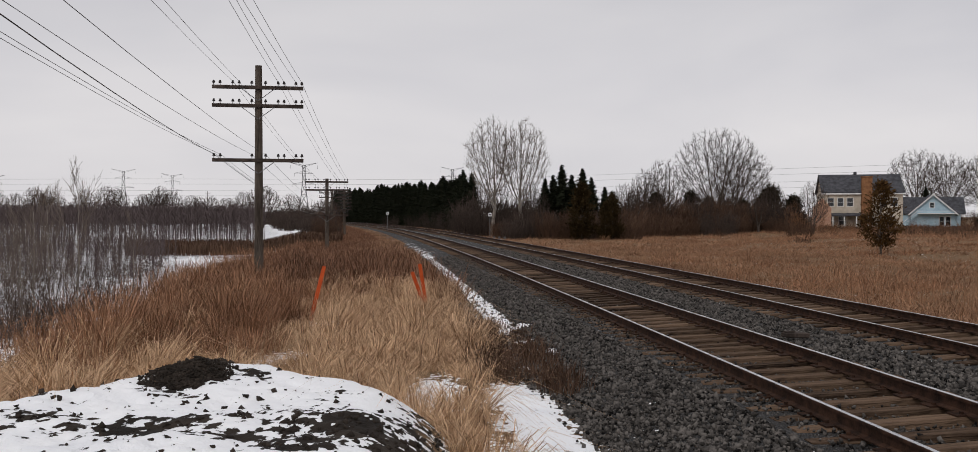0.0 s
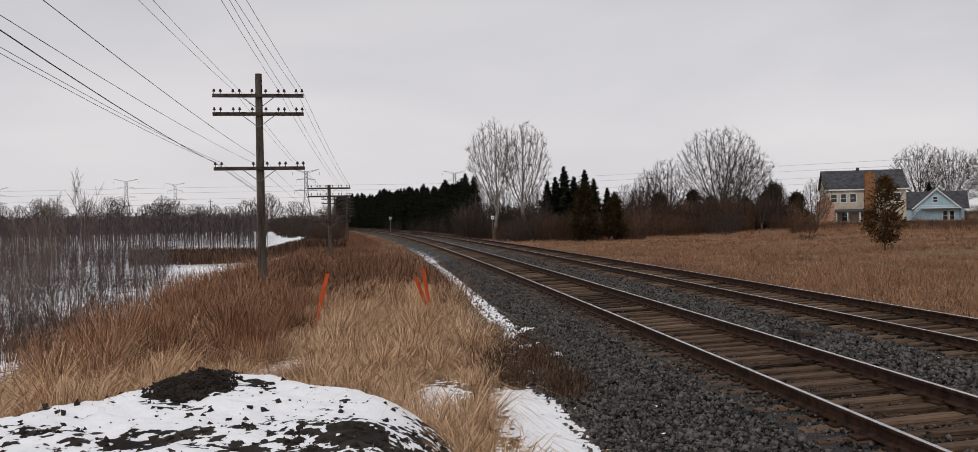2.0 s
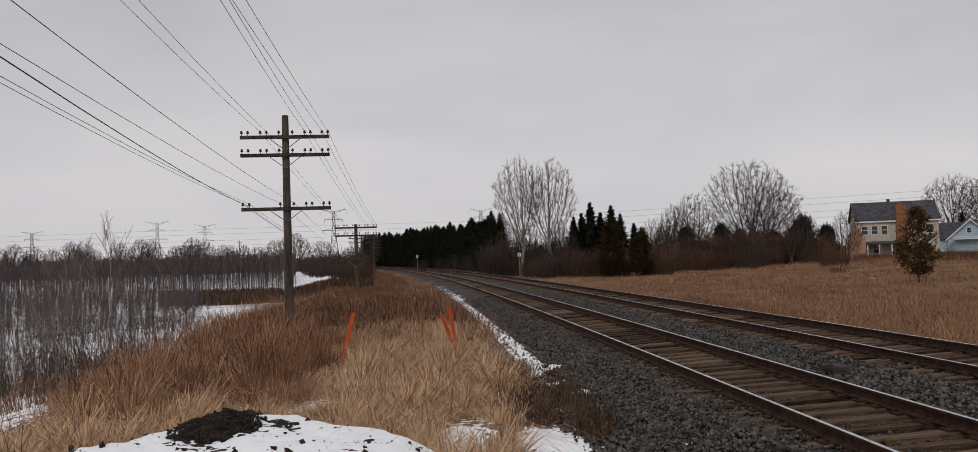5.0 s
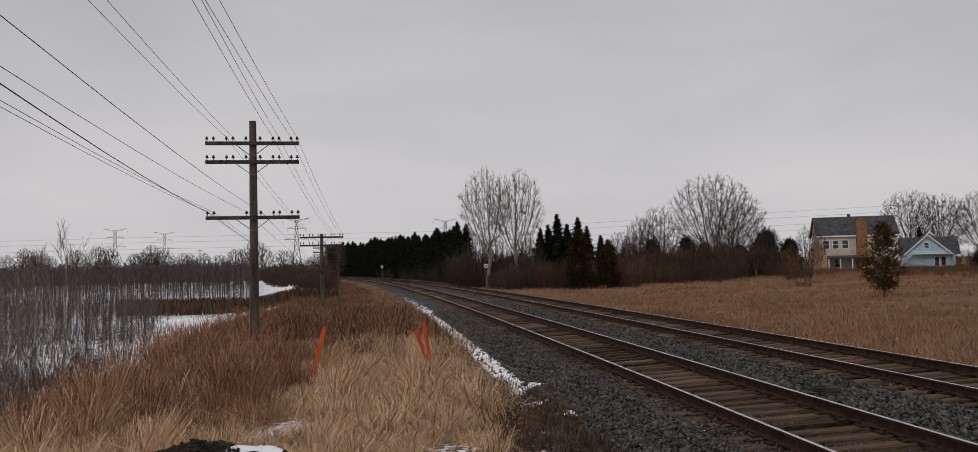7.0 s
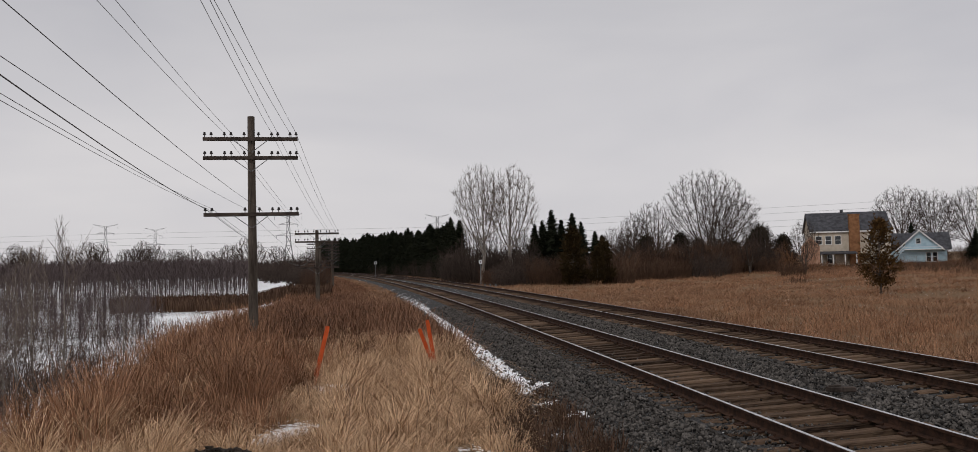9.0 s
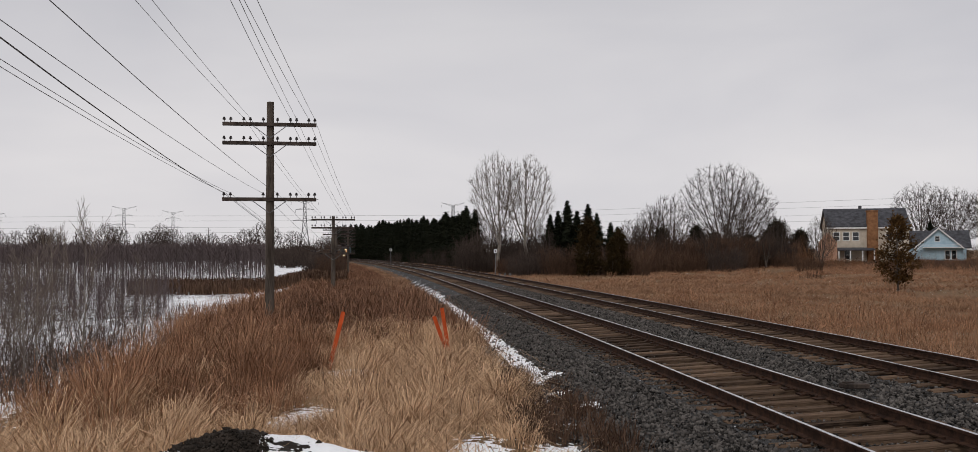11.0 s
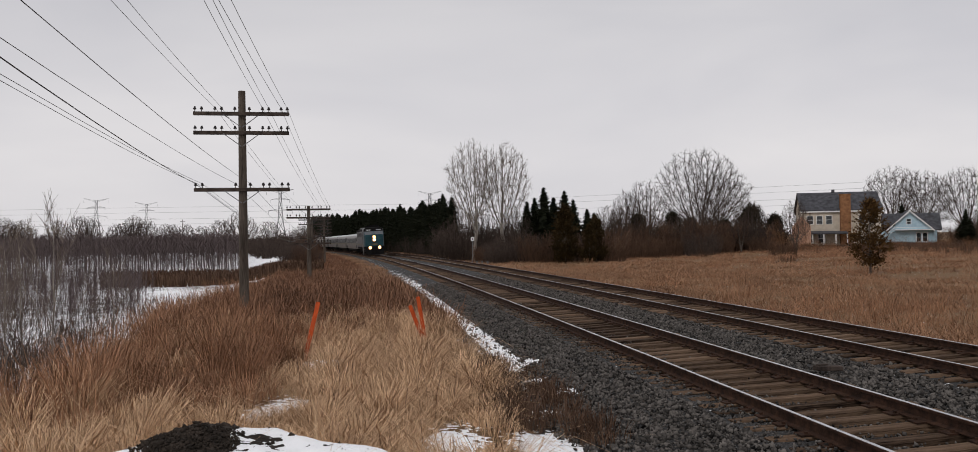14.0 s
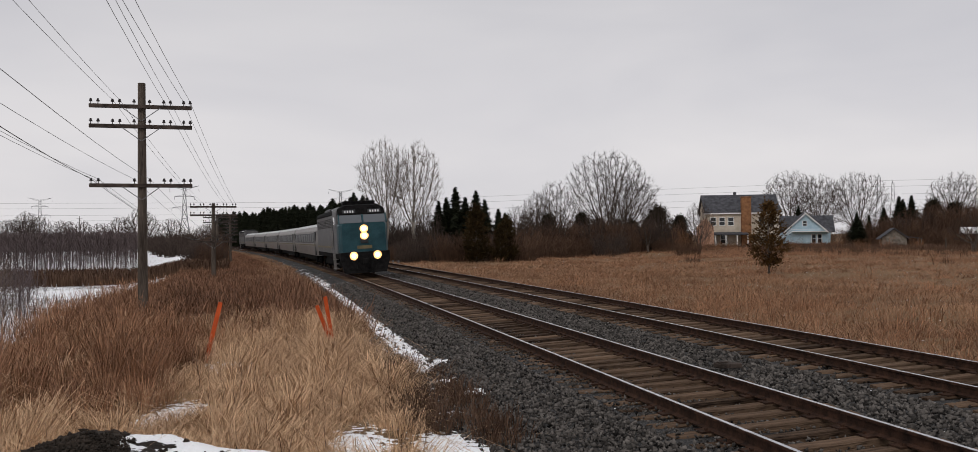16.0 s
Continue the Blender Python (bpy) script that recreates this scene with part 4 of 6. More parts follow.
for x, y, f in ((31.5, 124, 0.75), (35.5, 121, 0.72), (40.0, 123, 1.0), (42.5, 121, 0.8), (24.0, 124, 0.85), (44.0, 124, 0.7), (37.5, 118, 0.8)):
    again(pine, x, y, f)
cedar_b = clumpy_evergreen("cedar", "bronzed cedar at the edge of the grove", 44, 6.2, 1.5, M_BRONZE, 170, 34, 0.05, 0.2, 0.24)
stand(cedar_b, 10.4, 97, 1.0)
again(cedar_b, 14.0, 98, 0.75)
again(cedar_b, 13.0, 96.5, 0.6)
cedar = clumpy_evergreen("cedar", "lone bronzed cedar in the brown grass", 46, 4.9, 1.55, M_CEDAR, 150, 32, 0.16, 0.22, 0.15)
stand(cedar, 26.3, 58.0, 1.0)

for seed, x, y, h, half in ((3, 0.3, 112, 15.6, 3.6), (8, 4.2, 112, 15.4, 3.8)):
    stand(grown_tree("poplar", "tall leafless poplar with pale bark", seed, h, half, 0.24, 1.15, 0.75, 0.85, 0.0095, 1900, 1, M_PALEBARK, M_PALETWIG, 4, 0.24), x, y, 1.0, 40 * seed)
oak = grown_tree("maple", "broad leafless maple with fine twigs", 11, 15.4, 7.2, 0.2, 0.85, 0.5, 0.4, 0.0105, 2000, 2, None, None, 5, 0.42)
stand(oak, 34.6, 130, 1.0, 30)
oak2 = grown_tree("maple", "broad leafless maple with fine twigs", 12, 14.5, 6.2, 0.2, 0.8, 0.5, 0.25, 0.0115, 2000, 1, None, None, 5, 0.42)
stand(oak2, 38.6, 134, 0.82, 100)
small = grown_tree("ash", "smaller leafless tree in the hedge", 13, 11.0, 3.4, 0.18, 0.8, 0.5, 0.35, 0.0105, 1300, 2, None, M_TWIG, 5, 0.2)
stand(small, 26.0, 129, 0.98, 10)
again(small, 23.0, 128, 0.8)
again(small, 41.5, 128, 0.75)
again(small, 40.5, 108, 0.62)
for x, y, f in ((27.0, 110, 0.58), (31.0, 112, 0.62), (34.0, 109, 0.52), (22.5, 111, 0.6), (18.5, 109, 0.55), (37.0, 113, 0.55)):
    again(small, x, y, f)
for ob, x, y, f in ((oak2, 103.5, 209.5, 1.25), (oak2, 110.5, 208.5, 1.18), (oak, 120.0, 207, 1.22), (oak2, 132.5, 185.5, 1.12), (oak2, 143, 180, 1.05), (oak, 99, 226, 0.95)):
    again(ob, x, y, f)
for x, y, f in ((88.0, 152, 0.76), (96.5, 162, 0.6), (99, 161, 0.9), (101, 159, 1.08), (103, 158, 1.0), (105, 156, 0.85), (99, 196, 1.1), (109, 170, 1.0), (113, 168, 0.9), (118, 166, 0.85)):
    again(grove, x, y, f)
for x, y, f in ((90.5, 156, 0.75), (107, 157, 1.2), (110, 155, 1.2)):
    again(pine, x, y, f)

thicket = scrub("thicket", "tangled brown scrub along the verge", 51, 4.9, 5.2, 200, M_REDTWIG, thin=0.022)
stand(thicket, 15.0, 101, 1.0)
thicket2 = scrub("thicket", "grey leafless scrub along the verge", 52, 4.8, 4.8, 190, M_DARKTWIG, thin=0.022)
stand(thicket2, 5.5, 106, 1.0)
rng = random.Random(9)
for x, y, f in ((1.8, 108, 0.55), (20.5, 107, 0.85), (24.5, 108, 0.6), (28.5, 107, 0.8), (31.5, 110, 0.55), (36.5, 110, 0.5), (12, 104, 0.9), (22, 117, 1.3), (26.0, 119, 0.9), (29.5, 118, 1.3), (33.5, 119, 0.8), (36.0, 118, 1.15), (40, 119, 0.7), (8, 103, 0.8), (3.5, 104, 0.7)):
    again(thicket if rng.random() < 0.6 else thicket2, x, y, f)
for x, y, f in ((36.0, 100, 0.5), (100, 186, 0.9), (106, 184, 1.0), (112, 187, 1.0), (119, 185, 1.1), (104, 152, 1.5), (107, 150, 1.8), (110, 148, 1.9), (113, 147, 1.9), (117, 145, 1.8), (98, 143, 0.8), (94, 132, 0.6), (102, 138, 0.9), (107, 135, 0.9), (112, 132, 0.9), (88, 142, 0.5)):
    again(thicket, x, y, f)
rng = random.Random(77)
for i in range(13):
    again(thicket if rng.random() < 0.55 else thicket2, 15.5 + i * 1.75 + rng.uniform(-0.5, 0.5), 113.5 + rng.uniform(-2, 2), rng.uniform(0.8, 1.12))
for x, y, f in ((-1.6, 121, 1.3), (0.4, 119, 1.2), (2.4, 122, 1.35), (4.4, 119, 1.25), (6.0, 122, 1.3)):
    again(thicket2, x, y, f)
for x, y, f in ((-1.0, 123, 0.7), (1.5, 121, 0.68), (5.6, 121, 0.7), (6.2, 108, 0.55), (17.5, 112, 0.6), (20.0, 115, 0.62)):
    again(small, x, y, f)
orange = scrub("shrub", "orange-brown leafless shrub before the house", 53, 5.6, 4.0, 70, M_ORANGETWIG, thin=0.016)
stand(orange, 41.0, 112, 0.9)
for x, y, f in ((44.5, 113, 0.34), (47.5, 114, 0.3), (38.5, 113, 0.6), (50.5, 113, 0.3), (54, 115, 0.34), (58, 117, 0.36), (62, 118, 0.36), (66, 120, 0.38), (70, 120, 0.4), (75, 122, 0.36), (80, 122, 0.36)):
    again(orange, x, y, f)
for x, y, f in ((99, 155, 1.5), (102, 156, 1.7), (105, 158, 1.9), (108, 157, 1.9), (111, 155, 2.0), (114, 153, 2.0), (117, 151, 2.0), (120, 149, 1.9), (95, 158, 1.3)):
    again(thicket if x % 2 else thicket2, x, y, f)
wild = grown_tree("wild_apple", "low spreading leafless tree in a brown field", 61, 4.6, 2.9, 0.2, 0.8, 0.5, 0.0, 0.012, 500, 2, None, None, 2, 0.16)
stand(wild, 67.0, 92.0, 1.0)
again(wild, 74.0, 96.0, 0.8)
pale = scrub("shrub", "grey leafless shrub beside poplars", 54, 6.4, 3.6, 75, M_TWIG, thin=0.016)
stand(pale, -3.4, 117, 0.8)
for x, y, f in ((-1.2, 115, 0.8), (1.6, 114, 0.7), (4.8, 110, 0.85), (6.6, 107, 0.75), (-5.8, 121, 0.6), (-8.5, 128, 0.6), (-12, 137, 0.5), (2.6, 108, 0.6), (-17, 150, 0.5)):
    again(pale, x, y, f)
# bushes between the pole line and the track, and the hedge behind them
rng = random.Random(12)
for _ in range(7):
    p = line(rng.uniform(80, 112), rng.uniform(-10.3, -9.0))
    again(thicket if rng.random() < 0.5 else thicket2, p.x, p.y, rng.uniform(0.34, 0.5), rng.uniform(1.2, 1.8))
for _ in range(56):
    s = rng.uniform(105, 420)
    p = line(s, rng.uniform(-11.5, -9.8) if s < 175 else rng.uniform(-18, -10.5))
    again(thicket2, p.x, p.y, rng.uniform(0.5, 0.75) if s < 175 else rng.uniform(0.9, 1.25))
# grey willows and the far tree line across the field
willow = grown_tree("willow", "bushy leafless willow at the field's end", 15, 11.0, 5.0, 0.06, 0.75, 0.45, 0.3, 0.018, 1300, 3, None, M_DARKTWIG, 5, 0.3)
stand(willow, -58, 222, 1.0)
for x, y, f in ((-64, 226, 0.85), (-52, 228, 0.8), (-70, 230, 0.75), (-45, 236, 0.7), (-42, 228, 0.6)):
    again(willow, x, y, f)
wide = grown_tree("hedgerow_tree", "leafless tree in a far hedgerow", 16, 15.0, 5.5, 0.15, 0.8, 0.45, 0.25, 0.026, 900, 1, None, M_DARKTWIG, 5, 0.4)
stand(wide, -150, 410, 1.0)
rng = random.Random(3)
for i in range(36):
    again(wide, -132 - i * 5.2 - rng.uniform(0, 3), 405 + rng.uniform(-12, 25), rng.uniform(0.72, 1.12))
for i in range(40):
    again(thicket2, -100 - i * 6.5, 398 + rng.uniform(-6, 6), rng.uniform(1.0, 1.5))
for x, y in ((-238, 420), (-246, 424), (-226, 428)):
    again(grove, x, y, 1.1)

# leafless saplings at the field's edge
sap = bare_tree("wild_sapling", "thin leafless sapling among dead weeds", 31, 3.8, 0.03, 2, 0.6, 0.6, 5, 0.0055, M_PALEBARK, 1, 0.15, 9, 0.36, M_PALETWIG)
stand(sap, -8.7, 18.2, 1.0)
sap2 = bare_tree("wild_sapling", "thin leafless sapling among dead weeds", 33, 3.4, 0.028, 2, 0.55, 0.6, 5, 0.0055, M_PALEBARK, 1, 0.15, 10, 0.36, M_PALETWIG)
stand(sap2, -9.9, 18.8, 1.0)
for ob, x, y, f in ((sap, -10.4, 20.5, 0.9), (sap2, -11.2, 20.2, 1.0), (sap2, -8.0, 19.3, 0.75), (sap, -12.0, 22.0, 1.0), (sap2, -9.2, 17.0, 0.7), (sap, -13.8, 24.0, 0.9), (sap2, -12.8, 21.0, 0.85)):
    again(ob, x, y, f)


bramble = scrub("bramble", "grey-brown twiggy bramble among dead weeds", 71, 1.9, 1.9, 60, M_DARKTWIG, thin=0.0055)
stand(bramble, -9.6, 17.6, 1.0)
for x, y, f in ((-10.6, 18.6, 1.1), (-9.0, 19.6, 0.9), (-10.4, 21.4, 1.0), (-12.6, 21.6, 1.1), (-8.4, 16.4, 0.7), (-13.8, 23.0, 0.9)):
    again(bramble, x, y, f)


def nursery():
    """Rows of young trees on the snowy field, too many to count."""
    vs, fs = [], []
    pts = []
    for y in np.arange(86, 215, 2.6):
        for x in np.arange(-0.66 * y, -0.262 * y, 1.25):
            pts.append((x + RNG.normal(0, 0.12), y + RNG.normal(0, 0.12)))
    for y in np.arange(37, 66, 2.0):
        for x in np.arange(-0.75 * y - 2, -0.37 * y, 0.85):
            pts.append((x + RNG.normal(0, 0.12), y + RNG.normal(0, 0.12)))
    pts = np.array(pts)
    z = height(pts[:, 0], pts[:, 1])
    base = 0
    for (x, y), g in zip(pts, z):
        near = y < 70
        h = (1.9 if near else 4.3) * RNG.uniform(0.9, 1.06)
        w = 0.011 if near else 0.035
        lean = RNG.normal(0, 0.06, 2)
        foot, top = np.array([x, y, g - 0.05]), np.array([x + lean[0], y + lean[1], g + h])
        tri = np.array([(w, 0, 0), (-w * 0.5, w, 0), (-w * 0.5, -w, 0)])
        vs.append(np.concatenate([foot + tri, top + tri * 0.25]))
        fs.append(base + np.array([(0, 1, 4), (0, 4, 3), (1, 2, 5), (1, 5, 4), (2, 0, 3), (2, 3, 5)]))
        base += 6
        n = 110 if near else 80
        t = RNG.uniform(0.22 if near else 0.42, 1.0, n) ** 0.85
        a = RNG.uniform(0, 6.283, n)
        ln = h * (0.10 + 0.20 * (1.0 - t) + 0.06) * RNG.uniform(0.6, 1.3, n)
        c = foot + (top - foot) * t[:, None]
        d = np.stack([np.cos(a), np.sin(a), RNG.uniform(0.5, 1.6, n)], -1)
        d /= np.linalg.norm(d, axis=1)[:, None]
        e = c + d * ln[:, None]
        e[:, 2] = np.minimum(e[:, 2], g + h * 1.04)
        tw = 0.010 if near else 0.026
        side = np.stack([np.cos(a + 1.2), np.sin(a + 1.2) * 0.5, np.full(n, 0.3)], -1) * tw
        vs.append(np.stack([c - side, c + side, e], 1).reshape(-1, 3))
        fs.append(base + np.arange(3 * n).reshape(-1, 3))
        base += 3 * n
    ob = new("nursery_trees", raw_mesh("nursery_trees", np.concatenate(vs), np.concatenate(fs), M_SAPLING))
    tagged(ob, "rows of slim leafless nursery trees on snow", "nursery trees", kind="stuff")


nursery()
x, y = RNG.uniform(-34, -12.5, 9000), RNG.uniform(69, 85, 9000)
k = (x < -0.17 * y) & (x > -0.42 * y)
blades("dead_weeds", x[k], y[k], 1.0, 0.03, 0.3, M_REDTWIG, "russet weeds in a strip across the snowy field", "weeds", 0.3)

# ---- the pole line ----
OFFS = (-1.40, -1.20, -0.80, -0.60, -0.20, 0.24, 0.64, 0.83, 1.21, 1.40)


def insulator():
    sh = Shape()
    rings = []
    for z, r in ((0.0, 0.012), (0.07, 0.012), (0.07, 0.048), (0.11, 0.05), (0.115, 0.035), (0.15, 0.034), (0.165, 0.018)):
        rings.append([(r * math.cos(i * math.pi / 4), r * math.sin(i * math.pi / 4), z) for i in range(8)])
    return sh.loft(rings).mesh("insulator", M_INSUL)


INSULATOR = insulator()


def pole(x, y, turn, top, arms, lean=(0, 0), half=1.45, offs=OFFS, label="weathered timber telegraph pole with three crossarms"):
    g = float(height(np.array([x]), np.array([y]))[0])
    root = thing("telegraph_pole", label, "utility pole", pose(x, y, 0, lean[0], lean[1], turn), group="telegraph poles")
    sh = Shape()
    rings = []
    for i, z in enumerate(np.linspace(g - 0.4, top, 7)):
        r = 0.155 - 0.045 * i / 6
        rings.append([(r * math.cos(k * math.pi / 6), r * math.sin(k * math.pi / 6), z) for k in range(12)])
    sh.loft(rings)
    part("shaft", sh, M_POLE, root)
    for k, z in enumerate(arms):
        arm = part("crossarm", Shape().box((0, -0.17, z), (2 * half, 0.10, 0.115), bevel=0.008), M_ARM, root)
        for side in (-1, 1):
            b = Shape()
            b.rod((side * 0.55, -0.235, z - 0.03), (side * 0.02, -0.15, z - 0.42), 0.016, n=4)
            part("brace", b, M_STEEL, root)
        for o in offs:
            if k == 2 and -1.0 < o < -0.5:
                continue
            ins = part("insulator", INSULATOR, None, arm)
            ins.location = (o, -0.17, z + 0.055)
    return root


P1 = (-7.60, 28.5, 9.0, 6.97, (6.23, 5.63, 3.85))
P2 = (-11.16, 59.5, 10.0, 4.6, (4.36, 3.81, 2.07))
P3 = (-17.6, 97.0, 12.0, 4.9, (4.6, 4.1, 2.6))
P0 = (-4.06, -2.5, 9.0, 7.6, (6.83, 6.23, 4.45))
for p in (P1, P2, P3, P0):
    pole(*p)
pole(-17.4, 104.0, 14.0, 5.0, (4.8, 4.4, 4.0, 3.6, 3.2, 2.8), (0, 0), 0.85, (-0.7, -0.45, 0.45, 0.7), "dark telegraph pole with six short crossarms")


def wire(points, sag, r=0.0055):
    pts = []
    for p, q in zip(points, points[1:]):
        n = 9
        for i in range(n):
            t = i / n
            v = Vector(p).lerp(Vector(q), t)
            v.z -= 4 * sag * t * (1 - t)
            pts.append(v)
    pts.append(Vector(points[-1]))
    vs, fs = [], []
    for v in pts:
        vs += [(v.x + r * math.cos(a), v.y, v.z + r * math.sin(a)) for a in (0.3, 1.87, 3.44, 5.01)]
    for j in range(len(pts) - 1):
        fs += [(4 * j + i, 4 * j + (i + 1) % 4, 4 * j + 4 + (i + 1) % 4, 4 * j + 4 + i) for i in range(4)]
    sh = Shape().add(vs, fs)
    ob = new("line_wire", sh.mesh("line_wire", M_WIRE))
    tagged(ob, "thin sagging line wire between telegraph poles", "wire", "line wires")


for arm, o, o0 in ((0, 0.64, 1.76), (0, 0.83, 1.86), (0, 1.21, 1.52), (0, 1.40, 1.78), (0, -0.80, -0.06), (0, -0.60, 0.34), (2, 0.24, 1.46), (2, -0.20, 0.74), (2, -1.40, 1.10), (2, -1.20, 0.46), (2, -1.34, 0.34)):
    pts = []
    for i, (px, py, turn, top, arms) in enumerate((P0, P1, P2, P3)):
        c, w = math.cos(radians(turn)), math.sin(radians(turn))
        if i:
            pts.append((px + c * o + w * 0.17, py + w * o - c * 0.17, arms[arm] + 0.19))
        else:
            pts.append((px + o0, py, arms[arm] + 0.19))
    wire(pts, 0.22, 0.010 if o == -1.40 else 0.0055)


# ---- small things by the line ----
def stake(x, y, tall, rx, ry, label):
    g = float(height(np.array([x]), np.array([y]))[0])
    sh = Shape()
    sh.prism([(-0.045, -0.1), (0.045, -0.1), (0.045, tall - 0.03), (0.03, tall), (-0.045, tall - 0.01)], -0.012, 0.012, 1)
    ob = new("survey_stake", sh.mesh("survey_stake", M_ORANGE))
    ob.matrix_basis = pose(x, y, g, rx, ry, 8)
    tagged(ob, label, "survey stake", "survey stakes")


stake(-4.15, 20.0, 1.30, -4, 14, "leaning orange wooden survey stake in dead grass")
stake(-1.60, 22.2, 1.28, 3, -9, "orange wooden survey stake crossed by another")
stake(-1.62, 22.3, 1.12, 3, -20, "orange wooden survey stake leaning on another")

M_WHITE = mat("white_sign_paint", (0.6, 0.6, 0.6), (0.82, 0.82, 0.82), 4, 40, 0.6, 0.1)
M_BLACK = mat("black_paint", (0.004, 0.004, 0.004), (0.016, 0.015, 0.015), 5, 40, 0.8, 0.2, shine=0.04)


def milepost(x, y, z_sign):
    g = float(height(np.array([x]), np.array([y]))[0])
    root = thing("line_sign", "small square white sign on a thin post by the line", "sign", pose(x, y, g, 0, 0, 5))
    part("post", Shape().rod((0, 0, -0.2), (0, 0, z_sign - g + 0.2), 0.035, n=6), M_STEEL, root)
    part("board", Shape().box((0, -0.05, z_sign - g), (0.36, 0.02, 0.40), bevel=0.004), M_WHITE, root)
    part("symbol", Shape().box((0, -0.064, z_sign - g), (0.16, 0.006, 0.20)), M_BLACK, root)


milepost(0.1, 98.0, 2.2)
milepost(-15.6, 133.0, 2.45)
marker = Shape().box((0, 0, 0.2), (0.2, 0.1, 0.4), bevel=0.01).mesh("trackside_marker", M_STEEL)
for i in range(3):
    ob = tagged(new("trackside_marker", marker), "low grey marker block in the verge", "marker", "verge markers")
    stand(ob, 0.6 + i * 0.62, 101.5, 1.0, 5)

scrap = thing("timber_scrap", "dark split timber offcut lying on ballast", "timber scrap", pose(5.66, 16.0, -0.19, 2, 3, 18))
sh = Shape().box((0, 0, 0.03), (0.52, 0.17, 0.085), bevel=0.012)
part("offcut", sh, M_ARM, scrap)
part("splinter", Shape().box((-0.12, 0.02, 0.085), (0.26, 0.07, 0.03), 14, bevel=0.006), M_ARM, scrap)
stones("soil_clods", 9000, lambda n: RNG.uniform(-14, -3.9, n), lambda n: RNG.uniform(5.5, 10.4, n), (0.012, 0.075), 0.0, M_CLOD, "dark soil clods scattered over trampled snow", "soil clods",
       lambda x, y, s: (mound_mask(x, y) > 0.4) & ((RNG.random(len(x)) < 0.12) | (snow_mask(x, y) < 0.5)))
stones("soil_clods", 12000, lambda n: RNG.uniform(-8.6, -6.6, n), lambda n: RNG.uniform(7.6, 9.9, n), (0.012, 0.042), 0.012, M_CLOD, "heap of dark soil clods", "soil clods",
       lambda x, y, s: ((x + 3.06) / 0.44) ** 2 + ((y - 8.78) / 0.72) ** 2 < 1 + 0.35 * waves(x, y, 0.2, 3))


for i in range(7):
    post = thing("fence_post", "dark weathered fence post in brown grass", "fence post", None, "field fence posts")
    part("post", Shape().box((0, 0, 0.6), (0.14, 0.14, 1.7), bevel=0.015), M_POLE, post)
    stand(post, 72.0 + i * 3.6, 104 - i * 0.9, 1.0, 10)


# ---- pylons ----
def pylon(x, y, tall, turn, label="steel lattice power pylon on the horizon"):
    root = thing("pylon", label, "pylon", pose(x, y, -0.8, 0, 0, turn), group="power pylons")
    sh = Shape()
    w0, w1 = tall * 0.11, tall * 0.022
    lv = [(0.0, w0), (0.25, w0 * 0.62), (0.45, w0 * 0.38), (0.62, w1 * 1.3), (0.8, w1), (0.93, w1)]
    for (a, wa), (b, wb) in zip(lv, lv[1:]):
        za, zb = a * tall, b * tall
        for i, j in ((-1, -1), (-1, 1), (1, -1), (1, 1)):
            sh.rod((i * wa, j * wa, za), (i * wb, j * wb, zb), 0.14, n=4)
        for j in (-1, 1):
            sh.rod((-wa, j * wa, za), (wb, j * wb, zb), 0.09, n=3)
            sh.rod((wa, j * wa, za), (-wb, j * wb, zb), 0.09, n=3)
            sh.rod((-wb, j * wb, zb), (wb, j * wb, zb), 0.09, n=3)
    part("tower", sh, M_STEEL, root)
    for z, half in ((0.62, 0.19), (0.80, 0.15), (0.93, 0.22)):
        a = Shape()
        for sd in (-1, 1):
            a.rod((0, 0, z * tall), (sd * half * tall, 0, z * tall + (0.045 * tall if z > 0.9 else 0)), 0.13, n=4)
            a.rod((0, 0, (z + 0.035 if z < 0.9 else z - 0.03) * tall), (sd * half * tall, 0, z * tall + (0.045 * tall if z > 0.9 else 0)), 0.1, n=4)
            a.rod((sd * half * tall, 0, z * tall), (sd * half * tall, 0, z * tall - 1.6), 0.1, n=4)
        part("crossarm", a, M_STEEL, root)
    return root


pylon(-284, 672, 40, 20)
pylon(-258, 705, 38, 20)
pylon(-395, 690, 36, 20)
pylon(-92, 430, 30, 15)
pylon(-27, 640, 40, 15)
pylon(345, 561, 45, 55)
pylon(406, 641, 46, 55)
for z0, y0 in ((31, 690), (27, 690), (22, 695), (18, 700)):
    pts = [(-900, y0 + 60, z0), (-284, y0 - 10, z0), (-27, y0, z0), (330, y0 - 150, z0 + 6), (900, y0 - 300, z0 + 10)]
    sh = Shape()
    for p, q in zip(pts, pts[1:]):
        sh.rod(p, q, 0.07, n=3)
    tagged(new("power_cable", sh.mesh("power_cable", M_STEEL)), "thin distant power cable between pylons", "cable", "power cables")
sh = Shape()
root = thing("utility_pole", "slim utility pole beyond the field", "utility pole", pose(-122, 375, -0.8))
part("shaft", Shape().rod((0, 0, -0.3), (0, 0, 13.5), 0.17, 0.12, 6), M_POLE, root)
part("crossarm", Shape().box((0, 0, 12.6), (2.2, 0.15, 0.15)), M_ARM, root)


